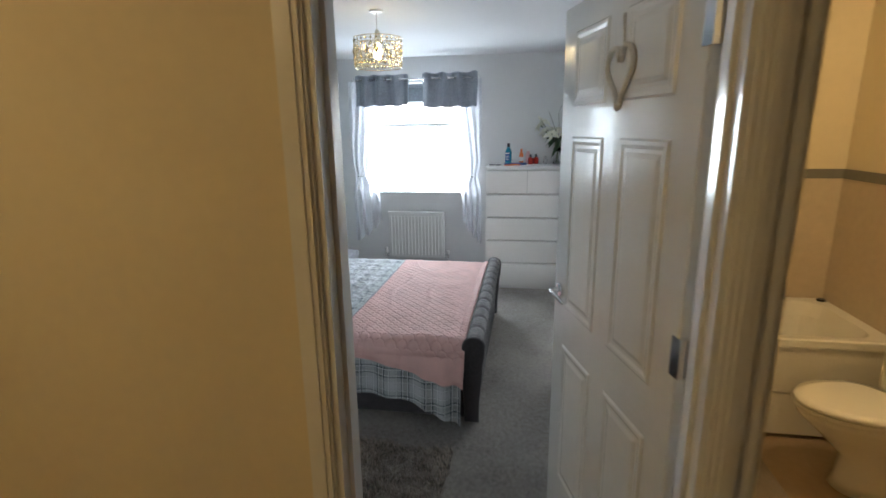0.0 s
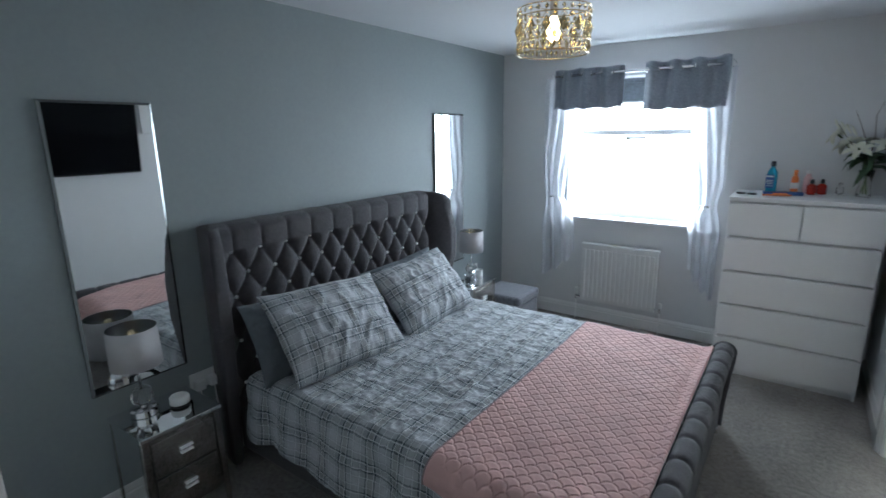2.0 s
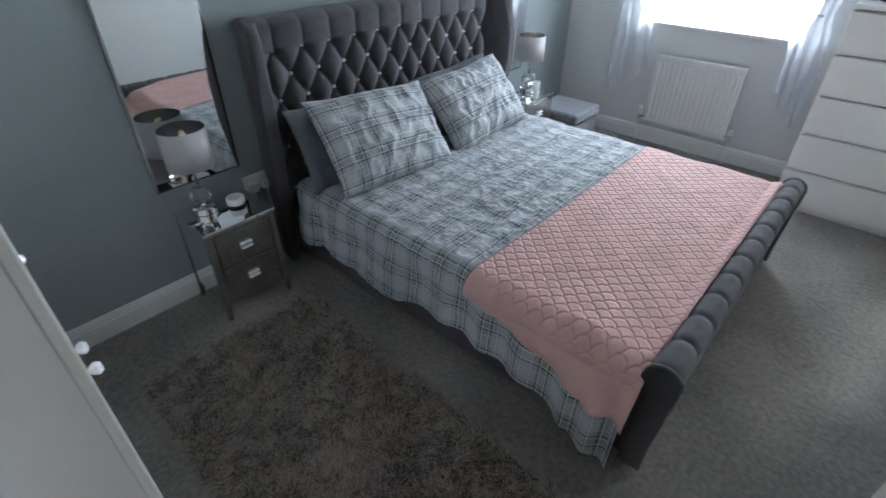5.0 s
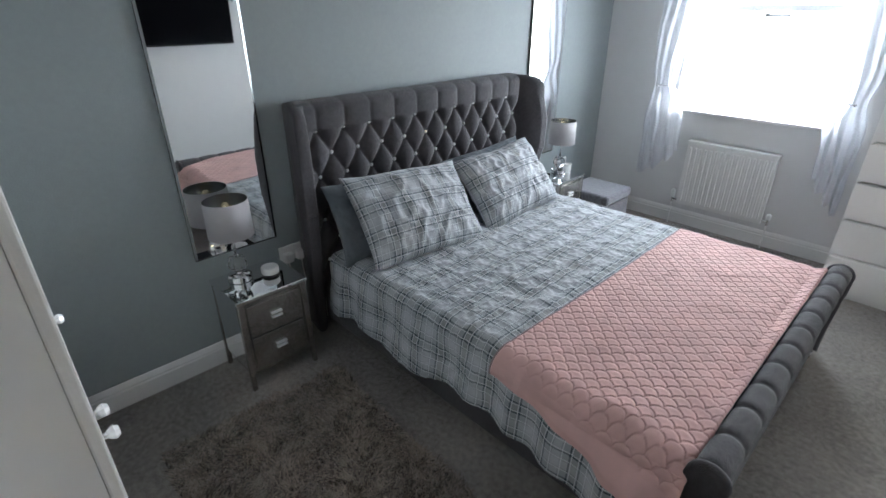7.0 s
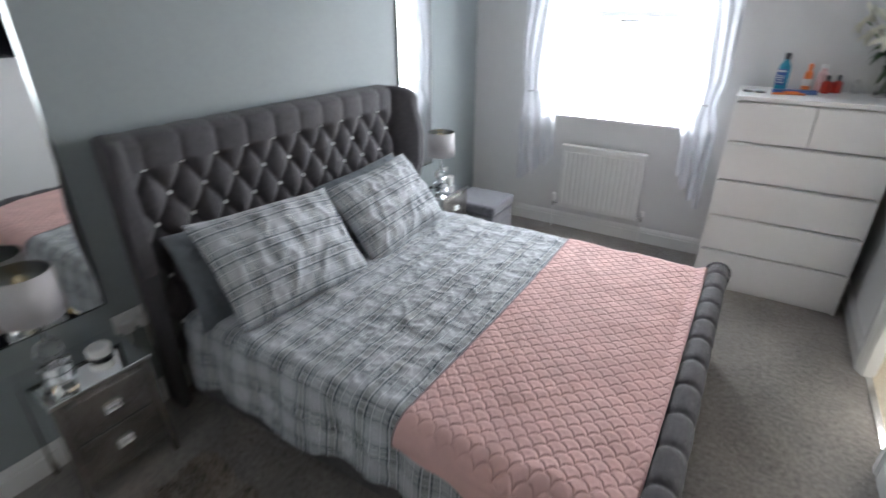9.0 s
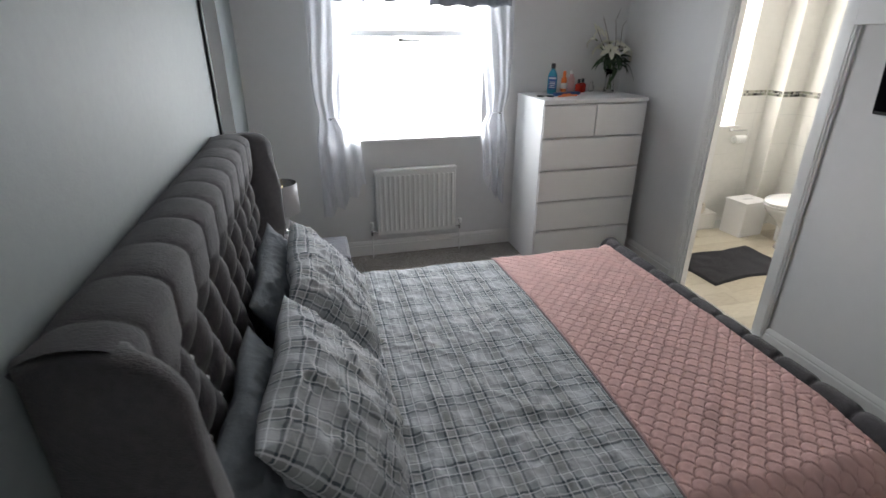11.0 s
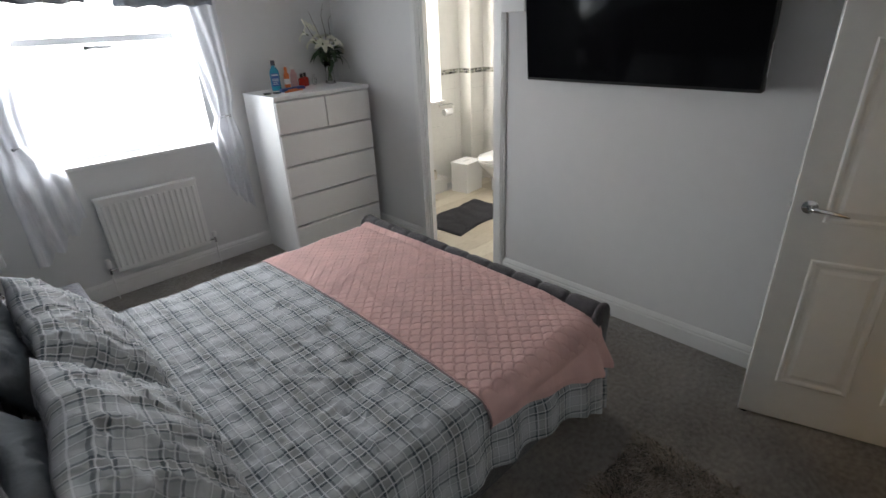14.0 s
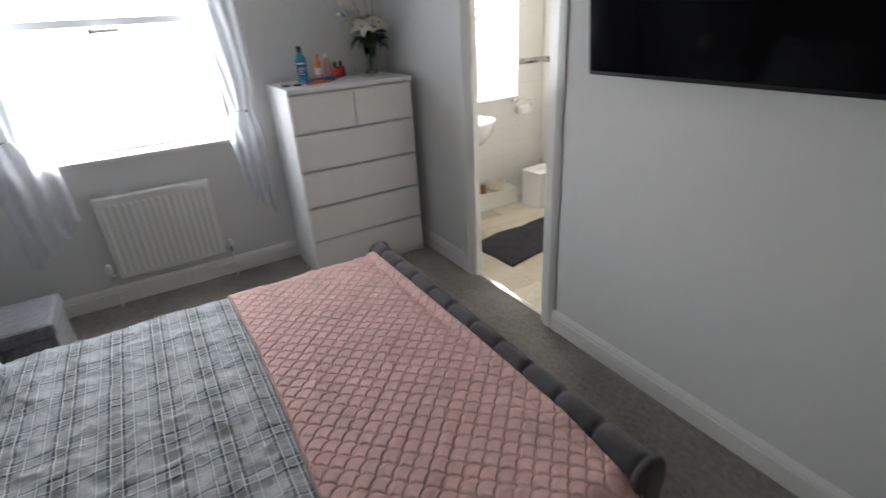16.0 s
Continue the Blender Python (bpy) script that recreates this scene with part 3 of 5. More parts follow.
# ---- bed ----
BY0, BY1 = -2.36, -0.69            # sides of the bed frame
BX0, BX1 = -2.56, -0.665            # headboard face, inner face of the footboard
bed = thing("bed", (-1.6, -1.5, 0), "dark grey velvet sleigh bed with buttoned wing headboard and crystal studs", "bed")
OFF = Matrix.Translation((1.6, 1.5, 0))


def bedpart(name, bm, material, label="", smooth=True):
    bm.transform(OFF)
    return part(name, bm, material, bed, label, smooth)


DY, DZ, ZB, YB = 0.159, 0.115, 1.115, -2.341     # button spacing, height of the top row, first button


def tuft(y, z):
    """Depth of the deep-buttoned padding, 0 at the creases."""
    if z >= ZB:
        c = abs(math.sin(math.pi * (y - YB) / DY)) ** 0.30
        return 0.55 + 0.45 * c
    a, b = (y - YB) / DY, (z - ZB) / (2 * DZ)
    c = (abs(math.sin(math.pi * (a + b))) * abs(math.sin(math.pi * (a - b)))) ** 0.50
    return 0.02 + 0.98 * c


def headboard_point(a, b):
    y = -2.43 + a * 1.62
    # profile: up the front, over the rolled top, down the back
    s = b * 1.30
    if s < 0.90:
        z, x, nx, nz = 0.31 + s, -2.600, 1, 0
    elif s < 0.90 + 0.16:
        q = (s - 0.90) / 0.16 * math.pi * 0.9
        x, z, nx, nz = -2.654 + 0.054 * math.cos(q), 1.21 + 0.028 * math.sin(q), math.cos(q), math.sin(q)
    else:
        x, z, nx, nz = -2.708, 1.21 - (s - 1.06), 0, 0
    d = tuft(y, z if nz == 0 and nx == 1 else 1.3) * 0.042 if nx or nz else 0
    fade = 1.0 if nx == 1 else max(0.0, 1 - 0.25 * (1 - nx))
    return (x + nx * d * fade, y, z + nz * d * 0.5 * fade)


bedpart("headboard", sheet(260, 120, headboard_point), M["velvet"])
for y0, fx, splay in ((-2.445, -2.470, -0.40), (-0.830, -2.470, 1.10)):
    wing = [(-2.715, 0.0), (-2.58, 0.0), (-2.58, 0.30), (fx - 0.035, 0.55), (fx, 0.76), (fx + 0.002, 0.95), (fx - 0.012, 1.05)]
    wing += [(fx - 0.102 + 0.09 * math.cos(q), 1.145 + 0.095 * math.sin(q)) for q in [i * math.pi / 12 for i in range(1, 7)]] + [(-2.64, 1.245), (-2.715, 1.24)]
    bm = extrude_profile(wing, 1, y0, y0 + 0.066, 0.026)
    for v in bm.verts:
        v.co.y += splay * max(0.0, v.co.x + 2.63)
    bedpart("wing", bm, M["velvet"])
    front = y0 + splay * (fx + 2.63)
    seam = tube([(-2.70, y0 - 0.001, 0.745), (-2.63, y0 - 0.001, 0.745), (fx, front - 0.001, 0.745), (fx + 0.002, front + 0.067, 0.745), (-2.60, y0 + 0.067 + splay * 0.03, 0.745)], 0.003, 6)
    bedpart("seam", seam, M["velvet"])
for k in range(10):
    y = YB + k * DY
    if y < -0.82:
        bedpart("piping", tube([(-2.708, y, 1.232), (-2.660, y, 1.2425), (-2.618, y, 1.230), (-2.598, y, 1.205), (-2.597, y, ZB)], 0.0028, 5), M["velvet"])
button = turned([(0.002, 0.0), (0.009, 0.001), (0.010, 0.005), (0.006, 0.010), (0.001, 0.011)], 8)
bmat = pose(0, 0, 0, 0, 90, 0)
button.transform(bmat)
first = None
for row in range(7):
    z = ZB - row * DZ
    for k in range(13):
        y = YB + (k + 0.5 * (row % 2)) * DY
        if y > -0.83:
            continue
        if first is None:
            first = part("stud", button, M["stud"], bed, "crystal stud")
            ob = first
        else:
            ob = new("stud", first.data)
            ob.parent = bed
        ob.location = (-2.593 + 1.6, y + 1.5, z)

for y0, y1 in ((BY0, BY0 + 0.06), (BY1 - 0.06, BY1)):
    bedpart("side_rail", boxes(((BX0 - 0.1, y0, 0.03), (BX1 + 0.02, y1, 0.34)), r=0.018), M["velvet"])


def foot_point(a, b):
    y = BY0 - 0.005 + a * (BY1 - BY0 + 0.01)
    s = b * 1.14
    if s < 0.15:
        x, z, nx, nz = BX1 + 0.005, 0.32 + s, -0.6, 0
    elif s < 0.36:
        q = (s - 0.15) / 0.21 * math.pi * 0.95
        x, z, nx, nz = BX1 + 0.045 - 0.038 * math.cos(q), 0.470 + 0.040 * math.sin(q), -math.cos(q), math.sin(q)
    else:
        z = 0.465 - (s - 0.36) * 0.56
        k = (0.465 - z) / 0.44
        x, nx, nz = BX1 + 0.083 - 0.028 * math.sin(min(1, k * 2) * math.pi / 2), 1, 0
    c = 1 - (1 - abs(math.sin(math.pi * (y - BY0) / 0.157))) ** 4
    d = 0.012 * c * (1 if z > 0.30 else max(0.1, (z - 0.12) / 0.18))
    return (x + nx * d, y, max(0.02, z + nz * d))


bedpart("footboard", sheet(230, 90, foot_point), M["velvet"])
scroll = [(BX1 - 0.005, 0.02), (BX1 + 0.075, 0.02), (BX1 + 0.078, 0.30), (BX1 + 0.10, 0.37)]
scroll += [(BX1 + 0.045 + 0.062 * math.cos(q), 0.468 + 0.058 * math.sin(q)) for q in [i * math.pi / 10 for i in range(-1, 11)]] + [(BX1 - 0.02, 0.40)]
for y0 in (BY0 - 0.020, BY1 - 0.008):
    bedpart("footboard_end", extrude_profile(scroll, 1, y0, y0 + 0.028, 0.012), M["velvet"])
for x in (BX0 + 0.15, BX1 + 0.04):
    for y in (BY0 + 0.05, BY1 - 0.05):
        bedpart("foot", turned([(0.018, 0), (0.024, 0.035)], 12, at=(x, y, 0)), M["chrome"])
mattress = thing("mattress", (-1.6, -1.5, 0.32), "white mattress under the check duvet", "mattress")
part("mattress_body", boxes(((-0.86, -0.78, 0.0), (0.92, 0.80, 0.13)), r=0.03), M["paper"], mattress)

DV0, DV1 = -2.385, -0.700          # where the duvet turns over the sides


def duvet_drop(x):
    return 0.285 + 0.02 * math.sin(x * 9) - 0.04 * math.exp(-((x + 1.2) / 0.3) ** 2) + 0.07 * max(0.0, (x + 1.1) / 0.45) ** 1.3


def duvet_at(x, s, wrk=1.0):
    """The duvet's surface: s runs across the bed from its near edge, below 0 and past its width down the sides."""
    wr = wrinkle(x, s, 1.25) * wrk
    calm = min(1.0, max(0.0, (-1.30 - x) / 0.12)) if wrk else 0.0
    wr *= 0.25 + 0.75 * calm
    fold = (1 - abs(noise.noise(Vector((x * 9, s * 6, 3.3))))) ** 6 * 0.005 + (1 - abs(noise.noise(Vector((x * 22 + 4, s * 11, 7.1))))) ** 7 * 0.0045 + (1 - abs(noise.noise(Vector((x * 13 + 9, s * 31, 2.6))))) ** 8 * 0.0035
    top = 0.485 + 0.014 * wr + fold * wrk * calm + 0.018 * math.cos((s - 0.86) * 1.6) - 0.012 * (1 - calm)
    side = 0.014 * math.sin(x * 23 + 2 * math.sin(x * 5)) + 0.02 * wr
    if x > -1.0:
        side += 0.018 * math.sin(x * 55) * (x + 1.0) / 0.3
    r = 0.07
    width = DV1 - DV0
    if r <= s <= width - r:
        y, z = DV0 + s, top
    else:
        t, way, edge = (r - s, -1, DV0) if s < r else (s - width + r, 1, DV1)
        if t < r * 1.5708:
            y, z = edge - way * (r - r * math.sin(t / r)), top - r * (1 - math.cos(t / r))
        else:
            e = t - r * 1.5708
            puff = max(0.0, min(1.0, (x + 1.25) / 0.4)) if way < 0 else 0.0
            y, z = edge + way * (side * min(1, e / 0.1) + 0.10 * e + 0.055 * puff * min(1, e / 0.1)), top - r - e * (1 + 0.12 * puff)
    if x > -0.78 and s > 0:
        z -= 0.02 * ((x + 0.78) / 0.1) ** 2
    return (x, y, z)


def duvet_point(a, b):
    x = -2.52 + a * 1.84
    n_ = duvet_drop(x)
    return duvet_at(x, b * (n_ + DV1 - DV0 + 0.20) - n_)


def duvet_uv(a, b):
    x = -2.52 + a * 1.84
    n_ = duvet_drop(x)
    return (a * 1.84 + 0.02, b * (n_ + DV1 - DV0 + 0.20) - n_ + 0.3)


duvet = thing("duvet", (0, 0, 0), "rumpled pale blue-grey check cotton duvet hanging over the bed's sides", "duvet")
ob = part("cover", sheet(260, 260, duvet_point, uvf=duvet_uv), M["plaid"], duvet, smooth=True)

# quilted pink throw across the foot
QW = 0.063


def scale_height(u, v):
    """Fish-scale quilting, its arcs pointing to the window; 0 in the stitched grooves."""
    p, r = QW / 2, QW / 2
    best = 0.0
    k = math.ceil((u + r) / p)
    for kk in range(k, k - 4, -1):
        cx = kk * p
        j = round(v / QW - 0.5 * (kk % 2))
        cy = (j + 0.5 * (kk % 2)) * QW
        d = math.hypot(u - cx, v - cy)
        if d < r * 1.03:
            best = (1 - min(1.0, d / r) ** 5) * (0.6 + 0.4 * min(1, d / r + 0.2))
            break
    return best


def throw_point(a, b):
    xa = -1.395 + 0.03 * math.sin(b * 3)
    x = xa + a * (-0.665 - xa)
    s0 = -0.055 - 0.11 * a ** 1.2
    s1 = DV1 - DV0 + 0.13
    s = s0 + b * (s1 - s0)
    p = Vector(duvet_at(x, s, 0.0))
    w = 0.006 * noise.noise(Vector((x * 5, s * 5, 2))) + 0.004 * max(0.0, 1 - abs(noise.noise(Vector((x * 4, s * 2.5, 8)))) * 6)
    quilted = min(1.0, max(0.0, (s - s0 - 0.085) / 0.03)) * min(1.0, max(0.0, (s1 - s - 0.045) / 0.03))
    h = 0.012 + w + 0.0060 * scale_height(-s, x) * quilted
    edge = min(a, 1 - a, b, 1 - b)
    h *= 0.5 + 0.5 * min(1, edge / 0.012)
    lean = min(1.0, max(0.0, (0.05 - min(s, DV1 - DV0 - s)) / 0.05)) * 1.5708
    way = -1 if s < 0.5 else 1
    p.y += way * math.sin(lean) * (h + 0.008)
    p.z += math.cos(lean) * h + 0.004
    if a > 0.93:
        p.z += 0.035 * (a - 0.93) / 0.07 * min(1, max(0, b * 8 - 0.8))
    return p


throw = thing("throw", (0, 0, 0), "pink fish-scale quilted throw across the foot of the bed", "throw")
ob = part("quilt", sheet(330, 700, throw_point, uvf=lambda a, b: (a * 0.73, b * 1.98)), M["pink"], throw, smooth=True)
hem = [throw_point(0.0, i / 120) + Vector((0, 0, 0.001)) for i in range(121)] + [throw_point(i / 30, 1.0) for i in range(1, 31)]
part("binding", tube(hem, 0.0045, 6), M["piping"], throw, smooth=True)


def pillow(label, group, material, at, size, turn, seed, category="pillow"):
    th = tagged(new("pillow"), label, category, group)
    th.matrix_basis = pose(*at, *turn)
    L, H, T = size
    bm = bmesh.new()
    for side in (1, -1):
        def f(a, b):
            u, v = 2 * a - 1, 2 * b - 1
            k = max(0.0, (1 - abs(u) ** 2.6)) ** 0.6 * max(0.0, (1 - abs(v) ** 2.3)) ** 0.6
            pinch = 1 - 0.05 * (1 - abs(u)) * abs(v) ** 4 - 0.0
            p2 = 1 - 0.07 * (1 - abs(v) ** 2) * abs(u) ** 4
            w = noise.noise(Vector((u * 2.2 + seed, v * 2.2, seed))) * 0.012 + (1 - abs(noise.noise(Vector((u * 3.2 + seed, v * 2.0, seed + 4))))) ** 7 * 0.013 + noise.noise(Vector((u * 8, v * 6 + seed, seed))) * 0.004 + (1 - abs(noise.noise(Vector((u * 7 + seed, v * 4.5, seed + 9))))) ** 6 * 0.008 + (1 - abs(noise.noise(Vector((u * 5 + v * 7 + seed, v * 11 - u * 3, seed + 2))))) ** 8 * 0.007 * abs(u) ** 0.5
            return (u * L / 2 * p2, v * H / 2 * pinch, side * (T / 2 * k + w * min(1, k * 2)) + 0.012 * math.sin(u * 5 + seed) * (1 - k))
        sheet(70, 50, f, bm=bm, uvf=lambda a, b: (a * L + seed * 0.03, b * H + 0.02))
    bmesh.ops.remove_doubles(bm, verts=bm.verts, dist=0.0004)
    part("pillow_case", bm, material, th, smooth=True)
    return th


# turn: lying along y and leaning back on the headboard
pillow("pale check cotton pillow leaning on the headboard, door side", "check pillows", M["plaid"], (-2.285, -1.965, 0.690), (0.76, 0.49, 0.18), (50, 4, 88), 1.3)
pillow("pale check cotton pillow leaning on the headboard, window side", "check pillows", M["plaid"], (-2.275, -1.225, 0.680), (0.72, 0.46, 0.16), (50, -2, 92), 4.1)
pillow("plain slate grey pillow behind the check pillow near the door", "grey pillows", M["dark_cotton"], (-2.440, -2.04, 0.650), (0.70, 0.42, 0.12), (62, 3, 90), 7.7)
pillow("plain slate grey pillow behind the check pillow near the window", "grey pillows", M["dark_cotton"], (-2.440, -1.19, 0.650), (0.70, 0.42, 0.12), (62, -3, 90), 9.9)

# ---- bedside ----


def nightstand(x, y, label):
    th = thing("nightstand", (x, y, -0.01), label, "bedside table", "mirrored bedside tables")
    w, d = 0.165, 0.145
    part("top", boxes(((-d - 0.005, -w - 0.008, 0.482), (d + 0.008, w + 0.008, 0.50)), r=0.003), M["mirror"], th)
    part("body", boxes(((-d, -w, 0.10), (d - 0.012, w, 0.482))), M["antique"], th)
    for sy in (-1, 1):
        part("side_panel", boxes(((-d + 0.015, sy * w - 0.002 if sy < 0 else w - 0.001, 0.11), (d - 0.025, sy * w + 0.001 if sy < 0 else w + 0.002, 0.475))), M["mirror"], th)
        for sx in (-1, 1):
            px, py = sx * (d - 0.014), sy * (w - 0.014)
            leg = bmesh.new()
            got = bmesh.ops.create_cube(leg, size=1)["verts"]
            for v in got:
                low = v.co.z < 0
                k = 0.010 if low else 0.0155
                v.co = Vector((px + math.copysign(k, v.co.x) + (sx * 0.012 if low else 0), py + math.copysign(k, v.co.y) + (sy * 0.012 if low else 0), 0.0 if low else 0.482))
            bmesh.ops.bevel(leg, geom=list(leg.edges), offset=0.002, segments=1, affect="EDGES")
            part("leg", leg, M["antique"], th)
    for k, z in enumerate((0.298, 0.128)):
        dr = part("drawer", boxes(((d - 0.012, -w + 0.034, z), (d + 0.004, w - 0.034, z + 0.160)), r=0.002), M["antique"], th, "antiqued mirror drawer front")
        for q in (-1, 1):
            part("handle", boxes(((d + 0.004, -0.027, z + 0.080 + q * 0.010 - 0.005), (d + 0.018, 0.027, z + 0.080 + q * 0.010 + 0.005)), r=0.002), M["stud"], dr, "crystal bar handle")
    part("apron", boxes(((d - 0.02, -w + 0.03, 0.095), (d - 0.006, w - 0.03, 0.124)), r=0.002), M["antique"], th)
    return th


nightstand(-2.54, -2.765, "mirrored two-drawer bedside table on the door side of the bed")
nightstand(-2.49, -0.375, "mirrored two-drawer bedside table on the window side of the bed")


def table_lamp(x, y, label):
    th = thing("table_lamp", (x, y, 0.49), label, "lamp", "bedside lamps")
    part("base", turned([(0.052, 0.001), (0.055, 0.004), (0.055, 0.030), (0.048, 0.034), (0.014, 0.036), (0.012, 0.044)], 32), M["chrome"], th, smooth=False)
    part("crystal_ball", turned([(0.012, 0.044), (0.034, 0.056), (0.046, 0.078), (0.046, 0.096), (0.034, 0.118), (0.012, 0.130)], 8), M["crystal"], th)
    part("stem", tube([(0, 0, 0.128), (0, 0, 0.30)], 0.006, 12), M["chrome"], th, smooth=True)
    part("shade", turned([(0.091, 0.232), (0.099, 0.232), (0.096, 0.400), (0.0945, 0.400)], 48, close=True), M["shade"], th, smooth=True)
    part("shade_lining", turned([(0.0975, 0.2325), (0.0935, 0.3995)], 48, close=True), M["silver_in"], th, smooth=True)
    part("lamp_bulb", turned([(0.012, 0.30), (0.014, 0.32), (0.026, 0.35), (0.024, 0.375), (0.008, 0.39)], 16), M["brass"], th, smooth=True)
    for q in range(3):
        a = q * 2.094
        part("spoke", tube([(0, 0, 0.30), (0.096 * math.cos(a), 0.096 * math.sin(a), 0.30)], 0.0018, 6), M["chrome"], th)
    return th


table_lamp(-2.590, -2.825, "unlit crystal table lamp with grey drum shade, beside the white speaker")
table_lamp(-2.50, -0.325, "unlit crystal table lamp with grey drum shade, by the window corner")
spk = thing("speaker", (-2.535, -2.70, 0.49), "round white smart speaker on the mirrored bedside table", "speaker")
part("body", turned([(0.037, 0.001), (0.040, 0.005), (0.040, 0.012)], 32), M["black"], spk)
part("cap", turned([(0.040, 0.0125), (0.041, 0.016), (0.041, 0.040), (0.037, 0.045), (0.032, 0.0465)], 32), M["white_plastic"], spk, smooth=True)
cup = thing("candle", (-2.47, -0.25, 0.49), "small white candle pot on the bedside table near the window", "candle")
part("pot", turned([(0.024, 0.001), (0.030, 0.01), (0.031, 0.06), (0.027, 0.062), (0.026, 0.05)], 20), M["ceramic"], cup)


def socket(y, z, label, plugs):
    th = thing("socket", (XW, y, z), label, "socket", "wall sockets")
    part("plate", boxes(((0.0, -0.073, -0.043), (0.009, 0.073, 0.043)), r=0.003), M["white_plastic"], th)
    for q in (-0.036, 0.036):
        part("switch", boxes(((0.008, q - 0.006, 0.018), (0.012, q + 0.006, 0.032)), r=0.001), M["white_plastic"], th)
        if plugs:
            part("plug", boxes(((0.010, q - 0.025, -0.04), (0.048, q + 0.025, 0.012)), r=0.008), M["white_plastic"], th)
            part("cable", tube([(0.03, q, -0.04), (0.035, q, -0.12), (0.02, q + 0.03, -0.25), (0.012, q + 0.02, -0.45)], 0.003), M["white_plastic"], th)


socket(-2.489, 0.475, "white double wall socket with two plugs, beside the bedside table", True)
socket(0.04, 0.45, "white double wall socket, empty, beside the bedside table", False)
ott = thing("ottoman", (-2.325, 0.01, 0), "grey crushed velvet storage cube in the corner", "ottoman")
part("body", boxes(((-0.185, -0.185, 0.0), (0.185, 0.185, 0.262)), r=0.012), M["crushed"], ott)
part("lid", boxes(((-0.195, -0.195, 0.264), (0.195, 0.195, 0.340)), r=0.022), M["crushed"], ott)


def wall_mirror(y0, y1, z0, z1, label):
    th = thing("wall_mirror", (XW, (y0 + y1) / 2, z0), label, "mirror", "tall wall mirrors")
    w, h = (y1 - y0) / 2, z1 - z0
    part("backing", boxes(((0.002, -w, 0), (0.012, w, h))), M["black"], th)
    part("mirror_pane", boxes(((0.0125, -w + 0.010, 0.010), (0.018, w - 0.010, h - 0.010))), M["mirror"], th)
    bm = bmesh.new()
    o = [(-w, 0), (w, 0), (w, h), (-w, h)]
    i = [(-w + 0.010, 0.010), (w - 0.010, 0.010), (w - 0.010, h - 0.010), (-w + 0.010, h - 0.010)]
    vo, vi = [bm.verts.new((0.0135, *p)) for p in o], [bm.verts.new((0.0182, *p)) for p in i]
    for k in range(4):
        bm.faces.new((vo[k], vo[(k + 1) % 4], vi[(k + 1) % 4], vi[k]))
    part("bevelled_edge", bm, M["bevel"], th)


wall_mirror(-2.967, -2.564, 0.588, 1.803, "tall narrow wall mirror above the bedside table, door side")
wall_mirror(-0.522, -0.12, 0.588, 1.803, "tall narrow wall mirror above the bedside table, window side")

# ---- rug ----
RX0, RX1, RY0, RY1 = -2.265, -0.715, -3.42, -2.60
rug = tagged(new("rug"), "shaggy dark taupe rug on the carpet beside the bed", "rug")
rug.matrix_basis = pose((RX0 + RX1) / 2, (RY0 + RY1) / 2, 0.001, 0, 0, -2.8)
part("rug_backing", boxes(((-(RX1 - RX0) / 2, -(RY1 - RY0) / 2, 0.0), ((RX1 - RX0) / 2, (RY1 - RY0) / 2, 0.010))), mat("rug_ground", (0.075, 0.066, 0.060), 0.95, var=0.2), rug)
rng = random.Random(5)
verts, faces = [], []
hx, hy = (RX1 - RX0) / 2, (RY1 - RY0) / 2
for _ in range(60000):
    x, y = rng.uniform(-hx, hx), rng.uniform(-hy, hy)
    a = rng.uniform(0, 6.283)
    lean = Vector((0.9 * noise.noise(Vector((x * 6, y * 6, 1))) + rng.uniform(-0.7, 0.7), 0.9 * noise.noise(Vector((x * 6, y * 6, 5))) + rng.uniform(-0.7, 0.7), 0)) * 0.045
    hgt = rng.uniform(0.016, 0.036) + 0.012 * noise.noise(Vector((x * 14, y * 14, 3)))
    w = rng.uniform(0.0016, 0.0034)
    dx, dy = w * math.cos(a), w * math.sin(a)
    i = len(verts)
    verts += [(x - dx, y - dy, 0.006), (x + dx, y + dy, 0.006), (x + lean.x * 0.5 + dx, y + lean.y * 0.5 + dy, hgt * 0.8), (x + lean.x * 0.5 - dx, y + lean.y * 0.5 - dy, hgt * 0.8), (x + lean.x, y + lean.y, hgt)]
    faces += [(i, i + 1, i + 2, i + 3), (i + 3, i + 2, i + 4)]
me = bpy.data.meshes.new("rug_pile")
me.from_pydata(verts, [], faces)
pile_mat = mat("taupe_pile", (0.20, 0.18, 0.165), 0.7, var=0.6, scale=10, sheen=0.4)
pn, pl = pile_mat.node_tree.nodes, pile_mat.node_tree.links
geo = pn.new("ShaderNodeNewGeometry")
rmp = pn.new("ShaderNodeValToRGB")
rmp.color_ramp.elements[0].color, rmp.color_ramp.elements[1].color = (0.018, 0.015, 0.012, 1), (0.44, 0.37, 0.31, 1)
ptc, pnz, pma = pn.new("ShaderNodeTexCoord"), pn.new("ShaderNodeTexNoise"), pn.new("ShaderNodeMath")
pnz.inputs["Scale"].default_value, pnz.inputs["Detail"].default_value = 16, 5
pma.operation = "MULTIPLY_ADD"
pma.inputs[1].default_value = 0.55
pl.new(ptc.outputs["Object"], pnz.inputs["Vector"]), pl.new(geo.outputs["Random Per Island"], pma.inputs[0]), pl.new(pnz.outputs["Fac"], pma.inputs[2])
pl.new(pma.outputs[0], rmp.inputs[0])
rmp.color_ramp.elements[0].position, rmp.color_ramp.elements[1].position = 0.38, 1.05
pl.new(rmp.outputs[0], pn["Principled BSDF"].inputs["Base Color"])
me.materials.append(pile_mat)
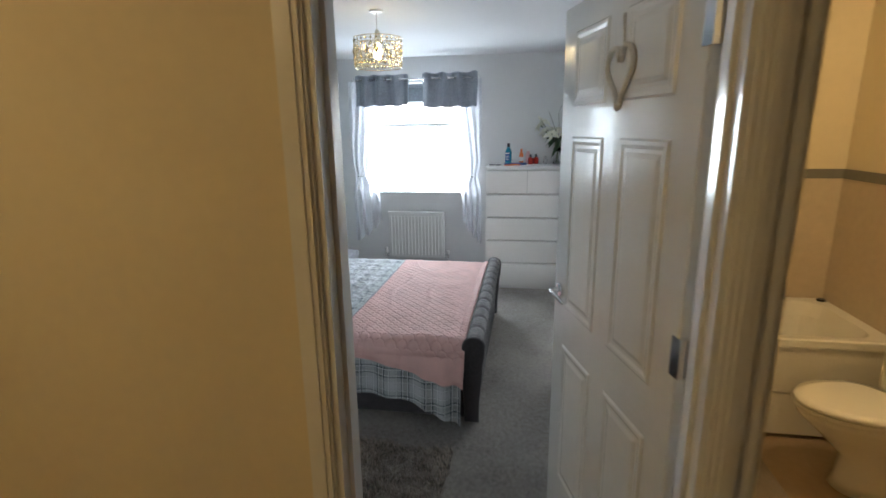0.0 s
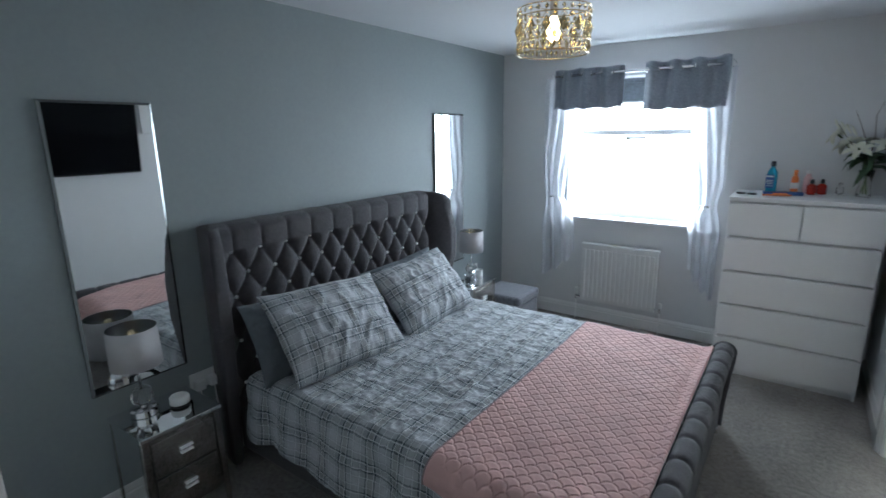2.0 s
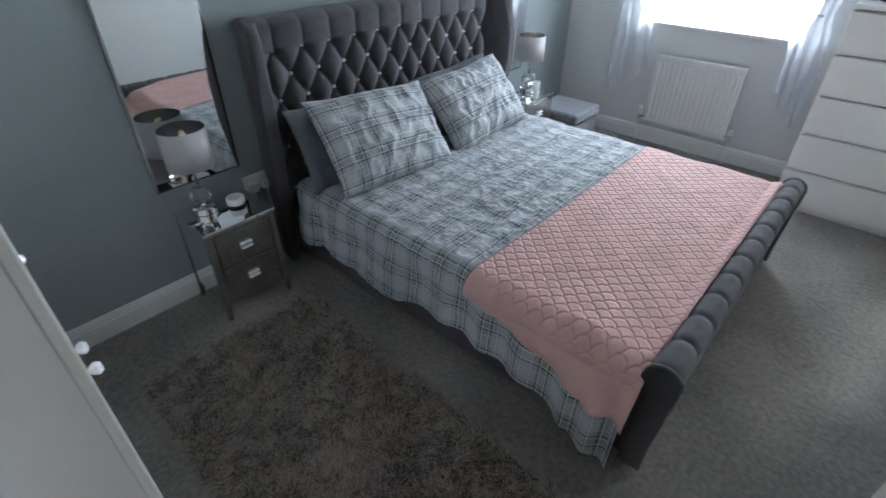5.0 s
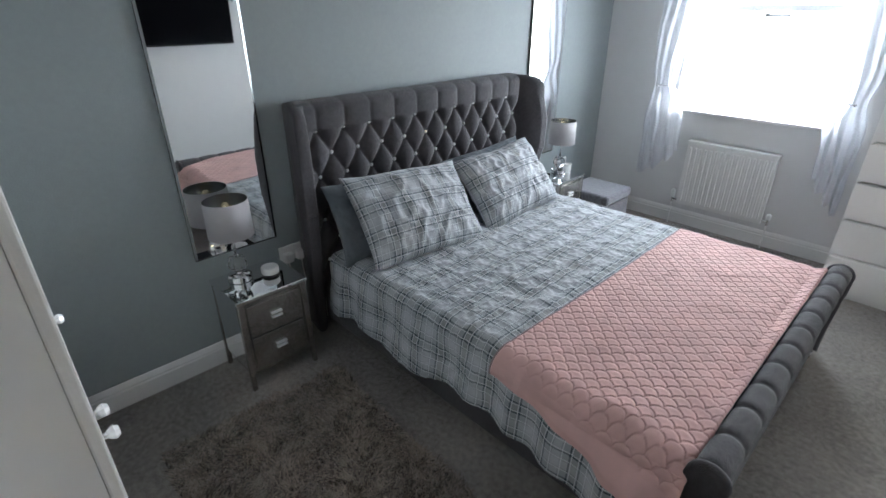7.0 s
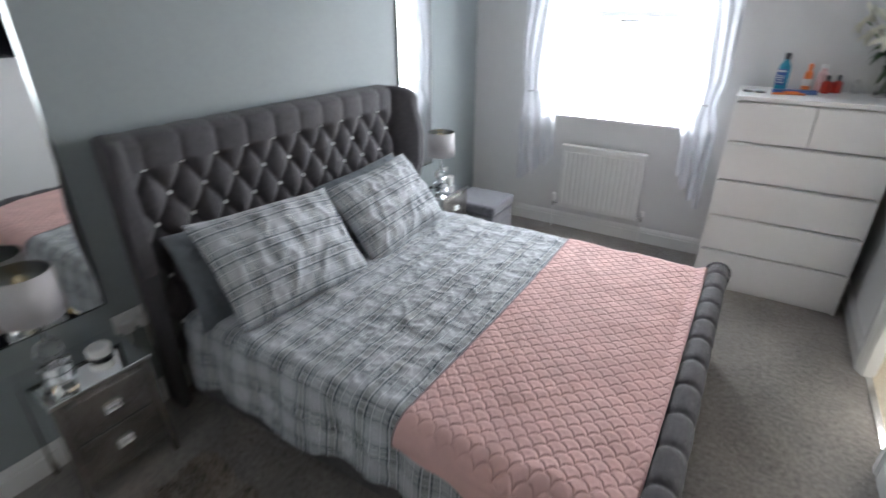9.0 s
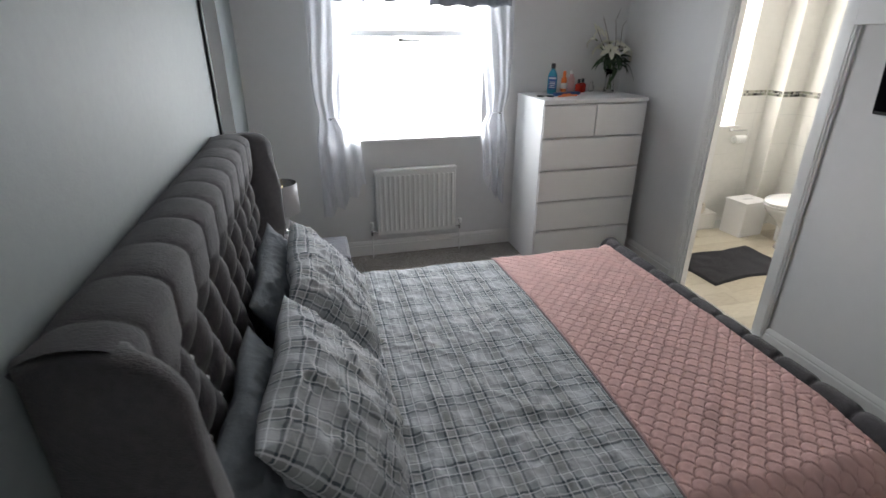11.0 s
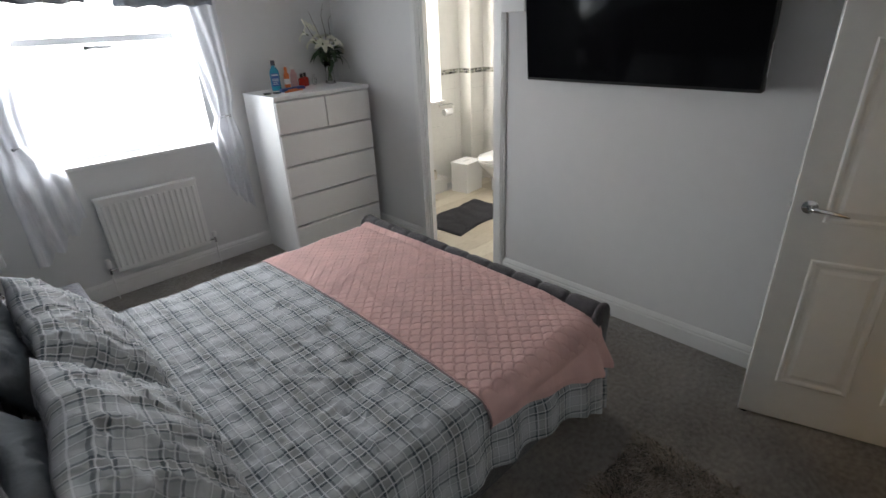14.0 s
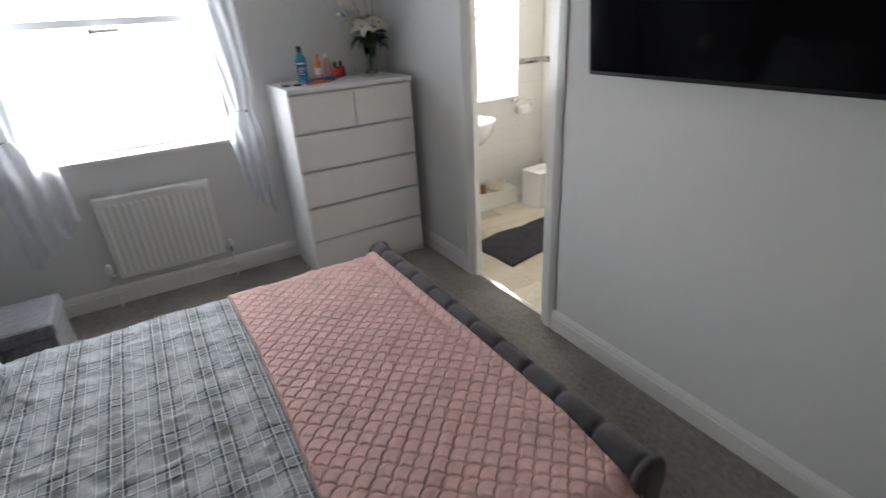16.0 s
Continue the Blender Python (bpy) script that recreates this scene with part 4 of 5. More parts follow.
pile = new("rug_pile", me)
pile.parent = rug
tagged(pile, kind="stuff")

# ---- pendant ----
pend = thing("pendant_light", (-1.33, -1.51, 0), "lit ceiling pendant with a gold beaded wire drum shade", "ceiling light")
part("ceiling_rose", turned([(0.042, ZC - 0.012), (0.045, ZC - 0.001)], 24), M["white_plastic"], pend)
part("flex", tube([(0, 0, ZC - 0.01), (0, 0, 2.20)], 0.003), M["white_plastic"], pend)
part("lamp_holder", turned([(0.018, 2.135), (0.018, 2.20), (0.010, 2.215)], 16), M["white_plastic"], pend)
part("lit_bulb", turned([(0.006, 2.035), (0.022, 2.045), (0.029, 2.07), (0.025, 2.10), (0.014, 2.134)], 20), M["bulb"], pend, "glowing warm bulb", smooth=True)
R0, PZ0, PZ1 = 0.152, 1.985, 2.165
wire = bmesh.new()
for z, r in ((PZ0, R0 * 0.97), (PZ0 + 0.048, R0 * 1.01), (PZ1 - 0.035, R0 * 1.01), (PZ1, R0)):
    tube([(r * math.cos(2 * math.pi * i / 48), r * math.sin(2 * math.pi * i / 48), z) for i in range(49)], 0.0028, 5, wire)
NS = 14
for k in range(NS):
    a0, a1, am = 2 * math.pi * k / NS, 2 * math.pi * (k + 1) / NS, 2 * math.pi * (k + 0.5) / NS
    pt = lambda a, z, r=R0: (r * math.cos(a), r * math.sin(a), z)
    tube([pt(a0, PZ0 + 0.048), pt(am, (PZ0 + PZ1) / 2 + 0.006), pt(a1, PZ0 + 0.048)], 0.002, 4, wire)
    tube([pt(a0, PZ1 - 0.035), pt(am, (PZ0 + PZ1) / 2 + 0.006), pt(a1, PZ1 - 0.035)], 0.002, 4, wire)
    tube([pt(a0, PZ0), pt(a0, PZ1)], 0.0012, 4, wire)
    tube([pt(am, PZ0), pt(am, PZ0 + 0.048)], 0.0012, 4, wire)
part("wire_frame", wire, M["brass"], pend)
for q in range(3):
    a = q * 2.094
    part("spoke", tube([(0, 0, 2.16), (R0 * math.cos(a), R0 * math.sin(a), PZ1)], 0.0018, 5), M["brass"], pend)
bead_bm = bmesh.new()
vs8 = [bead_bm.verts.new(p) for p in ((0, 1, 0), (0, 0, 1), (0, -1, 0), (0, 0, -1), (0.6, 0, 0), (-0.6, 0, 0))]
for i in range(4):
    bead_bm.faces.new((vs8[i], vs8[(i + 1) % 4], vs8[4])), bead_bm.faces.new((vs8[(i + 1) % 4], vs8[i], vs8[5]))
bead_first = part("bead", bead_bm, M["bead"], pend, "faceted amber glass bead")
bead_mesh = bead_first.data
bead_first.matrix_basis = Matrix.Translation((R0, 0, PZ0 + 0.012)) @ Matrix.Diagonal((0.006, 0.006, 0.006, 1))


def bead(a, z, w, h):
    ob = new("bead", bead_mesh)
    ob.parent = pend
    ob.matrix_basis = pose(R0 * math.cos(a), R0 * math.sin(a), z, 0, 0, math.degrees(a)) @ Matrix.Diagonal((w, w, h, 1))


for k in range(NS):
    a = 2 * math.pi * (k + 0.5) / NS
    b = 2 * math.pi * k / NS
    bead(a, PZ0 + 0.060, 0.011, 0.022), bead(b, (PZ0 + PZ1) / 2 + 0.008, 0.020, 0.034), bead(a, PZ1 - 0.048, 0.011, 0.014), bead(a, PZ1 - 0.017, 0.010, 0.012), bead(b, PZ1 - 0.017, 0.010, 0.012)
    for q in (-0.3, 0.0, 0.3):
        bead(a + q * 2 * math.pi / NS, PZ0 + 0.024, 0.008, 0.017)
        bead(b + q * 2 * math.pi / NS * 0.8, PZ0 + 0.075 + 0.012 * abs(q), 0.006, 0.008)

# ---- television ----
tv = thing("television", (0.012, -2.052, 1.34), "large black flat television on a wall bracket, switched off", "television")
TW, TH = 0.586, 0.665
tv.matrix_basis = tv.matrix_basis @ pose(0, 0, 0, 0, -5, 0)
part("casing", boxes(((0.0, -TW, 0.0), (0.045, TW, TH)), r=0.006), M["black"], tv)
part("screen", boxes(((-0.004, -TW + 0.008, 0.016), (0.0005, TW - 0.008, TH - 0.008)), r=0.001), M["screen"], tv)
part("bracket", boxes(((0.045, -0.20, 0.15), (0.115, 0.20, 0.50))), M["black"], tv)
part("side_controls", boxes(((0.010, -TW - 0.006, 0.06), (0.030, -TW, 0.20)), r=0.002), M["chrome"], tv, "small silver sockets and stickers")
sock = thing("trunking", (XE, -1.255, 1.687), "small white cable box on the wall beside the en-suite architrave", "cable box")
part("box", boxes(((-0.035, -0.13, 0), (0, 0.035, 0.26)), r=0.004), M["white_plastic"], sock)

# ---- doors ----


def panel_door(name, w, h, label, panels):
    """A moulded door leaf from its hinge edge at the origin along +x, both faces panelled."""
    th = tagged(new(name), label, "door", kind="structure")
    bm = bmesh.new()
    box(bm, (0, -0.0175, 0.006), (w, 0.0175, h), 0.002, 1)
    part("leaf", bm, M["door"], th)
    for s in (-1, 1):
        for x0_, x1_, z0_, z1_, arch in panels:
            ring = bmesh.new()
            steps = [(0.0, 0.0175), (0.006, 0.0225), (0.016, 0.0225), (0.026, 0.0185), (0.036, 0.0185), (0.050, 0.0225)]
            loops = []
            for inset, yy in steps:
                a, b, c, d = x0_ + inset, x1_ - inset, z0_ + inset, z1_ - inset
                loops.append([ring.verts.new((px, s * yy, pz)) for px, pz in ((a, c), (b, c), (b, d), (a, d))])
            for l0, l1 in zip(loops, loops[1:]):
                for k in range(4):
                    ring.faces.new((l0[k], l0[(k + 1) % 4], l1[(k + 1) % 4], l1[k]))
            ring.faces.new(loops[-1])
            part("moulded_panel", ring, M["door"], th)
    return th


DW = DOOR[1] - DOOR[0] - 0.050
sx = 0.105
pw = (DW - 3 * sx) / 2
cols = [(sx, sx + pw), (2 * sx + pw, 2 * sx + 2 * pw)]
panels = [(a, b, z0_, z1_, False) for a, b in cols for z0_, z1_ in ((0.20, 0.78), (0.93, 1.56), (1.66, 1.90))]
door = panel_door("door_1", DW, 1.985, "open white six-panel bedroom door with chrome lever handle", panels)
door.matrix_basis = pose(DOOR[1] - 0.028, YS + 0.02, 0.004, 0, 0, 107)
for s in (-1, 1):
    part("handle_rose", turned([(0.026, 0), (0.026, 0.006), (0.010, 0.009), (0.009, 0.042), (0.001, 0.043)], 24, at=(0, 0, 0)), M["chrome"], door, smooth=False).matrix_basis = pose(DW - 0.055, s * 0.0175, 0.985, -90 * s, 0, 0)
    lev = tube([(DW - 0.055, s * 0.055, 0.985), (DW - 0.08, s * 0.062, 0.987), (DW - 0.12, s * 0.058, 0.982), (DW - 0.165, s * 0.052, 0.972), (DW - 0.172, s * 0.050, 0.968)], [0.009, 0.009, 0.008, 0.007, 0.004], 10)
    part("handle_lever", lev, M["chrome"], door, smooth=True)
part("latch", boxes(((DW - 0.001, -0.012, 0.955), (DW + 0.002, 0.012, 1.01)), ((DW, -0.006, 0.975), (DW + 0.009, 0.006, 0.99))), M["chrome"], door)
for z in (0.22, 1.06, 1.80):
    part("hinge", boxes(((-0.012, -0.022, z - 0.05), (0.022, 0.0205, z + 0.05))), M["chrome"], door)
stop = thing("door_stop", (-0.215, -2.90, 0), "small black door stop on the carpet by the open door", "door stop")
part("stop", turned([(0.016, 0.0), (0.018, 0.012), (0.010, 0.035)], 16), M["black"], stop)
# heart hanging from a ribbon on the door face
heart = thing("hanging_heart", (0, 0, 0), "whitewashed wicker heart hanging on the door by a ribbon", "decoration")
heart.matrix_basis = door.matrix_basis @ pose(0.36, 0.030, 1.735)
pts = []
for i in range(41):
    q = 2 * math.pi * i / 40
    pts.append((0.0044 * 16 * math.sin(q) ** 3, 0.003 * math.sin(5 * q), 0.0056 * (13 * math.cos(q) - 5 * math.cos(2 * q) - 2 * math.cos(3 * q) - math.cos(4 * q))))
part("wicker_ring", tube(pts, 0.008, 8), M["heart"], heart)
part("ribbon", tube([(0.0, -0.006, 0.035), (-0.004, -0.006, 0.08), (0.003, -0.005, 0.15)], 0.005, 4), M["heart"], heart)

# built-in wardrobe along the door wall
war = thing("wardrobe", (-0.93, -3.585, 0), "white built-in wardrobe with crystal knobs along the door wall", "wardrobe")
part("carcass", boxes(((-1.785, -0.082, 0.0), (0.0, 0.012, 2.2))), M["gloss"], war)
for a, b, kx in ((-1.783, -1.29, None), (-1.284, -0.70, -0.735), (-0.694, -0.33, -0.36), (-0.324, -0.005, -0.294)):
    dr = part("wardrobe_door", boxes(((a, 0.012, 0.04), (b, 0.026, 2.18)), r=0.003), M["door"], war)
    if kx:
        part("knob", turned([(0.006, 0.0), (0.005, 0.010), (0.009, 0.014), (0.012, 0.021), (0.008, 0.028), (0.002, 0.029)], 8), M["stud"], dr, "faceted crystal knob").matrix_basis = pose(kx, 0.026, 1.05, -90, 0, 0)

# ---- en-suite ----
EX1, EY0 = 1.80, -1.40
structure("ensuite_floor", boxes(((XE + 0.04, EY0, -0.1), (EX1, YN, -0.003))), M["grout"], "sub-floor of the en-suite")
structure("ensuite_wall_north", boxes(((XE + WT, YN, 0), (0.58, YN + 0.28, ZC)), ((1.32, YN, 0), (EX1 + 0.1, YN + 0.28, ZC)), ((0.58, YN, 0), (1.32, YN + 0.28, 0.90)), ((0.58, YN, 2.05), (1.32, YN + 0.28, ZC))), M["tile"], "cream tiled en-suite window wall")
structure("ensuite_wall_east", boxes(((EX1, EY0, 0), (EX1 + 0.1, YN, ZC))), M["tile"], "cream tiled end wall")
structure("ensuite_wall_south", boxes(((XE + WT, EY0 - 0.1, 0), (EX1, EY0, ZC))), M["tile"], "cream tiled wall between the bathrooms")
structure("ensuite_boxing", boxes(((1.60, 0.43, 0), (EX1, YN, ZC))), M["tile"], "tiled pipe boxing in the corner")
structure("ensuite_ledge", boxes(((XE + WT, 0.42, 0), (1.20, YN, 0.145)), r=0.004), M["tile"], "low white tiled ledge under the window")
window("window_2", 0.58, 1.32, 0.90, 2.05, [(0.635, 1.50, 1.265, 1.54)], "frosted-bright white bathroom window")
th = thing("basin", (0.60, 0.325, 0.62), "small white wall-hung basin with chrome tap under the window", "basin")
bm = bmesh.new()
for q, (r, z) in enumerate(((0.05, -0.02), (0.12, 0.02), (0.185, 0.10), (0.20, 0.17), (0.205, 0.20), (0.175, 0.20), (0.15, 0.13), (0.05, 0.08))):
    ring = [bm.verts.new((r * 1.25 * math.cos(2 * math.pi * i / 32), r * 1.0 * math.sin(2 * math.pi * i / 32), z)) for i in range(32)]
    if q:
        for i in range(32):
            bm.faces.new((old[i], old[(i + 1) % 32], ring[(i + 1) % 32], ring[i]))
    old = ring
bm.faces.new(old)
part("bowl", bm, M["ceramic"], th, smooth=True)
part("shelf", boxes(((-0.24, 0.12, 0.14), (0.24, 0.26, 0.20)), r=0.01), M["ceramic"], th)
part("semi_pedestal", boxes(((-0.08, 0.05, -0.25), (0.08, 0.26, 0.03)), r=0.03), M["ceramic"], th)
part("tap", tube([(0, 0.19, 0.20), (0, 0.19, 0.27), (0, 0.12, 0.29), (0, 0.07, 0.26)], 0.011, 12), M["chrome"], th, smooth=True)
holder = thing("toilet_roll_holder", (1.30, YN, 0.86), "chrome toilet roll holder with a part-used roll", "toilet roll holder")
part("rose", turned([(0.022, 0), (0.022, 0.008), (0.008, 0.012), (0.008, 0.04)], 20), M["chrome"], holder).matrix_basis = pose(0, 0, 0, 90, 0, 0)
part("arm", tube([(0, -0.04, 0), (0.13, -0.045, 0), (0.14, -0.05, -0.02), (0.13, -0.055, -0.065), (-0.01, -0.055, -0.07)], 0.005), M["chrome"], holder)
part("paper_roll", tube([(0.0, -0.055, -0.075), (0.105, -0.055, -0.075)], 0.035, 24), M["paper"], holder, smooth=False)
border = tagged(new("mosaic_border"), "", "", kind="structure")
tagged(border, "mosaic tile border in black, grey and stone around the en-suite")
mr = random.Random(3)
mesh_cache = {}


def mosaic(parent, a, b, z, normal, rows, size, count=260):
    """Small tiles along a wall from a to b in rows rows, standing proud of it."""
    A, B, N_ = Vector((*a, 0)), Vector((*b, 0)), Vector((*normal, 0))
    L = (B - A).length
    d = (B - A).normalized()
    n_ = int(L / size)
    for i in range(n_):
        for r in range(rows):
            which = mr.choice((0, 1, 1, 2, 3))
            key = (which, size)
            if key not in mesh_cache:
                bm = boxes(((-size / 2 + 0.0015, -0.003, -size / 2 + 0.0015), (size / 2 - 0.0015, 0.003, size / 2 - 0.0015)))
                me = bpy.data.meshes.new("mosaic_tile")
                bm.to_mesh(me), bm.free()
                me.materials.append(MOSAIC[which])
                mesh_cache[key] = me
            ob = new("mosaic_tile", mesh_cache[key])
            p = A + d * (i + 0.5) * size + N_ * 0.002
            ob.matrix_basis = pose(p.x, p.y, z + (r - (rows - 1) / 2) * size, 0, 0, math.degrees(math.atan2(d.y, d.x)))
            ob.parent = parent


def tile_grid(name, a, b, z0_, z1_, normal, tw, thh, label):
    """Grout lines of a tiled wall as fine recess strips, joined."""
    A, B, N_ = Vector((*a, 0)), Vector((*b, 0)), Vector((*normal, 0))
    L, d = (B - A).length, (B - A).normalized()
    bm = bmesh.new()

    def strip(s0, s1, za, zb):
        q = [A + d * s0 + N_ * 0.0012, A + d * s1 + N_ * 0.0012]
        vs = [bm.verts.new((q[0].x, q[0].y, za)), bm.verts.new((q[1].x, q[1].y, za)), bm.verts.new((q[1].x, q[1].y, zb)), bm.verts.new((q[0].x, q[0].y, zb))]
        bm.faces.new(vs)
    s = tw
    while s < L:
        strip(s - 0.0012, s + 0.0012, z0_, z1_)
        s += tw
    z = z0_ + thh
    while z < z1_:
        strip(0, L, z - 0.0012, z + 0.0012)
        z += thh
    structure(name, bm, M["grout"], label)


tile_grid("grout_north", (1.32, YN), (1.60, YN), 0.0, 1.14, (0, -1), 0.20, 0.25, "grout lines of the cream tiles")
tile_grid("grout_north_low", (XE + WT, YN), (1.32, YN), 0.145, 0.88, (0, -1), 0.20, 0.25, "grout lines of the cream tiles")
tile_grid("grout_east", (EX1, 0.43), (EX1, EY0), 0.0, 1.14, (-1, 0), 0.20, 0.25, "grout lines of the cream tiles")
tile_grid("grout_boxing", (1.60, 0.43), (EX1, 0.43), 0.0, 1.14, (0, -1), 0.20, 0.25, "grout lines of the cream tiles")


def toilet(x, y, rz, label):
    th = thing("toilet", (x, y, 0), label, "toilet", rz=rz)

    def egg(rx, rf, rb, cx, z, n=36):
        return [(cx + (rf if math.cos(q) > 0 else rb) * math.cos(q), rx * math.sin(q), z) for q in [2 * math.pi * i / n for i in range(n)]]

    def loft(loops, cap=True):
        bm = bmesh.new()
        rows = [[bm.verts.new(p) for p in l] for l in loops]
        for a, b in zip(rows, rows[1:]):
            for i in range(len(a)):
                bm.faces.new((a[i], a[(i + 1) % len(a)], b[(i + 1) % len(b)], b[i]))
        bm.faces.new(rows[0][::-1]), bm.faces.new(rows[-1])
        return bm
    part("pan", loft([egg(0.11, 0.14, 0.24, 0.24, 0.0), egg(0.10, 0.12, 0.22, 0.24, 0.05), egg(0.095, 0.12, 0.22, 0.24, 0.16), egg(0.13, 0.19, 0.22, 0.27, 0.26), egg(0.172, 0.255, 0.22, 0.30, 0.35), egg(0.178, 0.265, 0.22, 0.30, 0.385)]), M["ceramic"], th, smooth=True)
    part("seat", loft([egg(0.183, 0.275, 0.16, 0.30, 0.387), egg(0.187, 0.28, 0.16, 0.30, 0.395), egg(0.185, 0.278, 0.16, 0.30, 0.405)]), M["ceramic"], th, smooth=False)
    part("lid", loft([egg(0.183, 0.275, 0.16, 0.30, 0.408), egg(0.188, 0.28, 0.16, 0.30, 0.414), egg(0.183, 0.272, 0.155, 0.30, 0.428), egg(0.150, 0.23, 0.12, 0.30, 0.434)]), M["ceramic"], th, smooth=True)
    part("cistern", boxes(((0.0, -0.185, 0.40), (0.155, 0.185, 0.76)), r=0.025), M["ceramic"], th)
    part("cistern_lid", boxes(((-0.002, -0.195, 0.762), (0.165, 0.195, 0.795)), r=0.012), M["ceramic"], th)
    part("flush_button", turned([(0.022, 0.796), (0.022, 0.801)], 20, at=(0.08, 0, 0)), M["chrome"], th)
    return th


toilet(EX1 - 0.09, -0.14, 180, "white close-coupled toilet with closed lid in the en-suite")
bn = thing("bin", (1.35, 0.275, 0), "white slatted-side box bin with a slot in its lid", "bin", rz=6)
part("body", boxes(((-0.13, -0.105, 0.0), (0.13, 0.105, 0.29)), r=0.004), M["chest"], bn)
part("lid", boxes(((-0.135, -0.11, 0.291), (0.135, 0.11, 0.312)), r=0.004), M["chest"], bn)
# thin grey strip on the lid, coloured as the slot's dark opening
part("slot", boxes(((-0.05, -0.012, 0.3115), (0.05, 0.012, 0.3145))), M["gap"], bn)
brush = thing("toilet_brush", (1.52, 0.02, 0), "wooden-handled toilet brush in a white pot beside the toilet", "toilet brush")
part("pot", turned([(0.04, 0.0), (0.045, 0.02), (0.045, 0.13), (0.04, 0.135)], 20), M["ceramic"], brush)
part("brush_handle", tube([(0, 0, 0.13), (0.012, 0, 0.40)], 0.008, 8), M["twig"], brush)
bk = thing("basket", (1.02, 0.48, 0.145), "small cream woven basket on the tiled ledge", "basket")
part("weave", turned([(0.055, 0.001), (0.065, 0.02), (0.068, 0.075), (0.060, 0.09), (0.052, 0.07)], 20), M["wicker"], bk)
for x, m_, lab, h, cat in ((0.86, "brownglass", "brown glass jar candle on the tiled ledge", 0.085, "candle"), (0.68, "ceramic", "white glass jar on the tiled ledge", 0.09, "jar")):
    j = thing("jar", (x, 0.48, 0.145), lab, cat)
    part("glass_jar", turned([(0.036, 0.001), (0.040, 0.006), (0.040, h * 0.85), (0.036, h * 0.88)], 20), M[m_], j)
    part("jar_lid", turned([(0.038, h * 0.885), (0.038, h), (0.008, h + 0.002), (0.008, h + 0.015)], 20), M["crystal"], j)
bath_mat = thing("bath_mat", (0.75, -0.27, 0.0), "crumpled charcoal cotton bath mat on the wood-look floor", "bath mat", rz=4)


def matf(a, b):
    x, y = (a - 0.5) * 0.78, (b - 0.5) * 0.46
    w = noise.noise(Vector((x * 4, y * 4, 3)))
    e = 1 if 0 < a < 1 and 0 < b < 1 else 0
    return (x + 0.03 * w, y + 0.03 * noise.noise(Vector((x * 4, y * 4, 9))) - 0.10 * (a - 0.5) ** 2, 0.002 + e * (0.014 + 0.02 * abs(noise.noise(Vector((x * 7, y * 5, 1))))))


part("mat_cloth", sheet(60, 40, matf), M["bathmat"], bath_mat, smooth=True)
disp = thing("air_freshener", (EX1, 0.18, 0.98), "small white air freshener on the tiled wall", "air freshener")
part("shell", boxes(((-0.05, -0.03, 0), (0, 0.03, 0.10)), r=0.012), M["white_plastic"], disp)

# ---- bathroom beyond the landing ----
BX = 1.47
structure("bathroom_floor", boxes(((XE + 0.04, YS - 0.12, -0.1), (BX, EY0 - 0.1, -0.002))), mat("beige_vinyl", (0.36, 0.27, 0.18), 0.45, var=0.12, scale=5), "beige bathroom vinyl floor")
structure("bathroom_wall_north", boxes(((XE + WT, -1.555, 0), (BX, EY0 - 0.1, ZC))), M["magnolia"], "cream bathroom wall")
structure("bathroom_wall_west", boxes(((XE + WT, YS - 0.06, 0), (XE + WT + 0.004, -1.555, ZC))), M["magnolia"], "cream bathroom side wall")
structure("bathroom_wall_east", boxes(((BX - 0.012, YS - 0.06, 0), (BX + 0.1, -1.5, ZC))), M["magnolia"], "cream bathroom end wall")
structure("bathroom_wall_south", boxes(((BATH[1], YS - 0.06, 0), (BX - 0.012, YS - 0.05, ZC))), M["magnolia"], "cream bathroom door wall")
structure("bath_tiles", boxes(((XE + WT + 0.012, -1.568, 0.54), (BX - 0.024, -1.556, 1.285)), ((BX - 0.024, -2.3, 0.54), (BX - 0.0125, -1.568, 1.285))), M["warm_tile"], "beige tiles around the bath")
structure("bath_border", boxes(((XE + WT + 0.012, -1.572, 1.286), (BX - 0.028, -1.556, 1.34)), ((BX - 0.028, -2.3, 1.286), (BX - 0.0125, -1.572, 1.34))), MOSAIC[1], "dark tile border above the bath")
bt = thing("bathtub", (0.68, -1.92, 0), "white acrylic bath with white panel and chrome details", "bathtub")
bm = bmesh.new()
X0b, X1b, Y0b, Y1b = -0.53, 0.765, -0.35, 0.34


def rr(x0_, x1_, y0_, y1_, r, z, n=6):
    out = []
    for cx, cy, a0 in ((x1_ - r, y1_ - r, 0), (x0_ + r, y1_ - r, 90), (x0_ + r, y0_ + r, 180), (x1_ - r, y0_ + r, 270)):
        out += [(cx + r * math.cos(radians(a0 + 90 * i / n)), cy + r * math.sin(radians(a0 + 90 * i / n)), z) for i in range(n + 1)]
    return out


loops = [rr(X0b, X1b, Y0b, Y1b, 0.02, 0.52), rr(X0b, X1b, Y0b, Y1b, 0.02, 0.555), rr(X0b + 0.012, X1b - 0.012, Y0b + 0.012, Y1b - 0.012, 0.03, 0.56), rr(X0b + 0.07, X1b - 0.07, Y0b + 0.06, Y1b - 0.06, 0.12, 0.555), rr(X0b + 0.10, X1b - 0.10, Y0b + 0.08, Y1b - 0.08, 0.12, 0.48), rr(X0b + 0.2, X1b - 0.16, Y0b + 0.14, Y1b - 0.14, 0.10, 0.16)]
rows = [[bm.verts.new(p) for p in l] for l in loops]
for a, b in zip(rows, rows[1:]):
    for i in range(len(a)):
        bm.faces.new((a[i], a[(i + 1) % len(a)], b[(i + 1) % len(b)], b[i]))
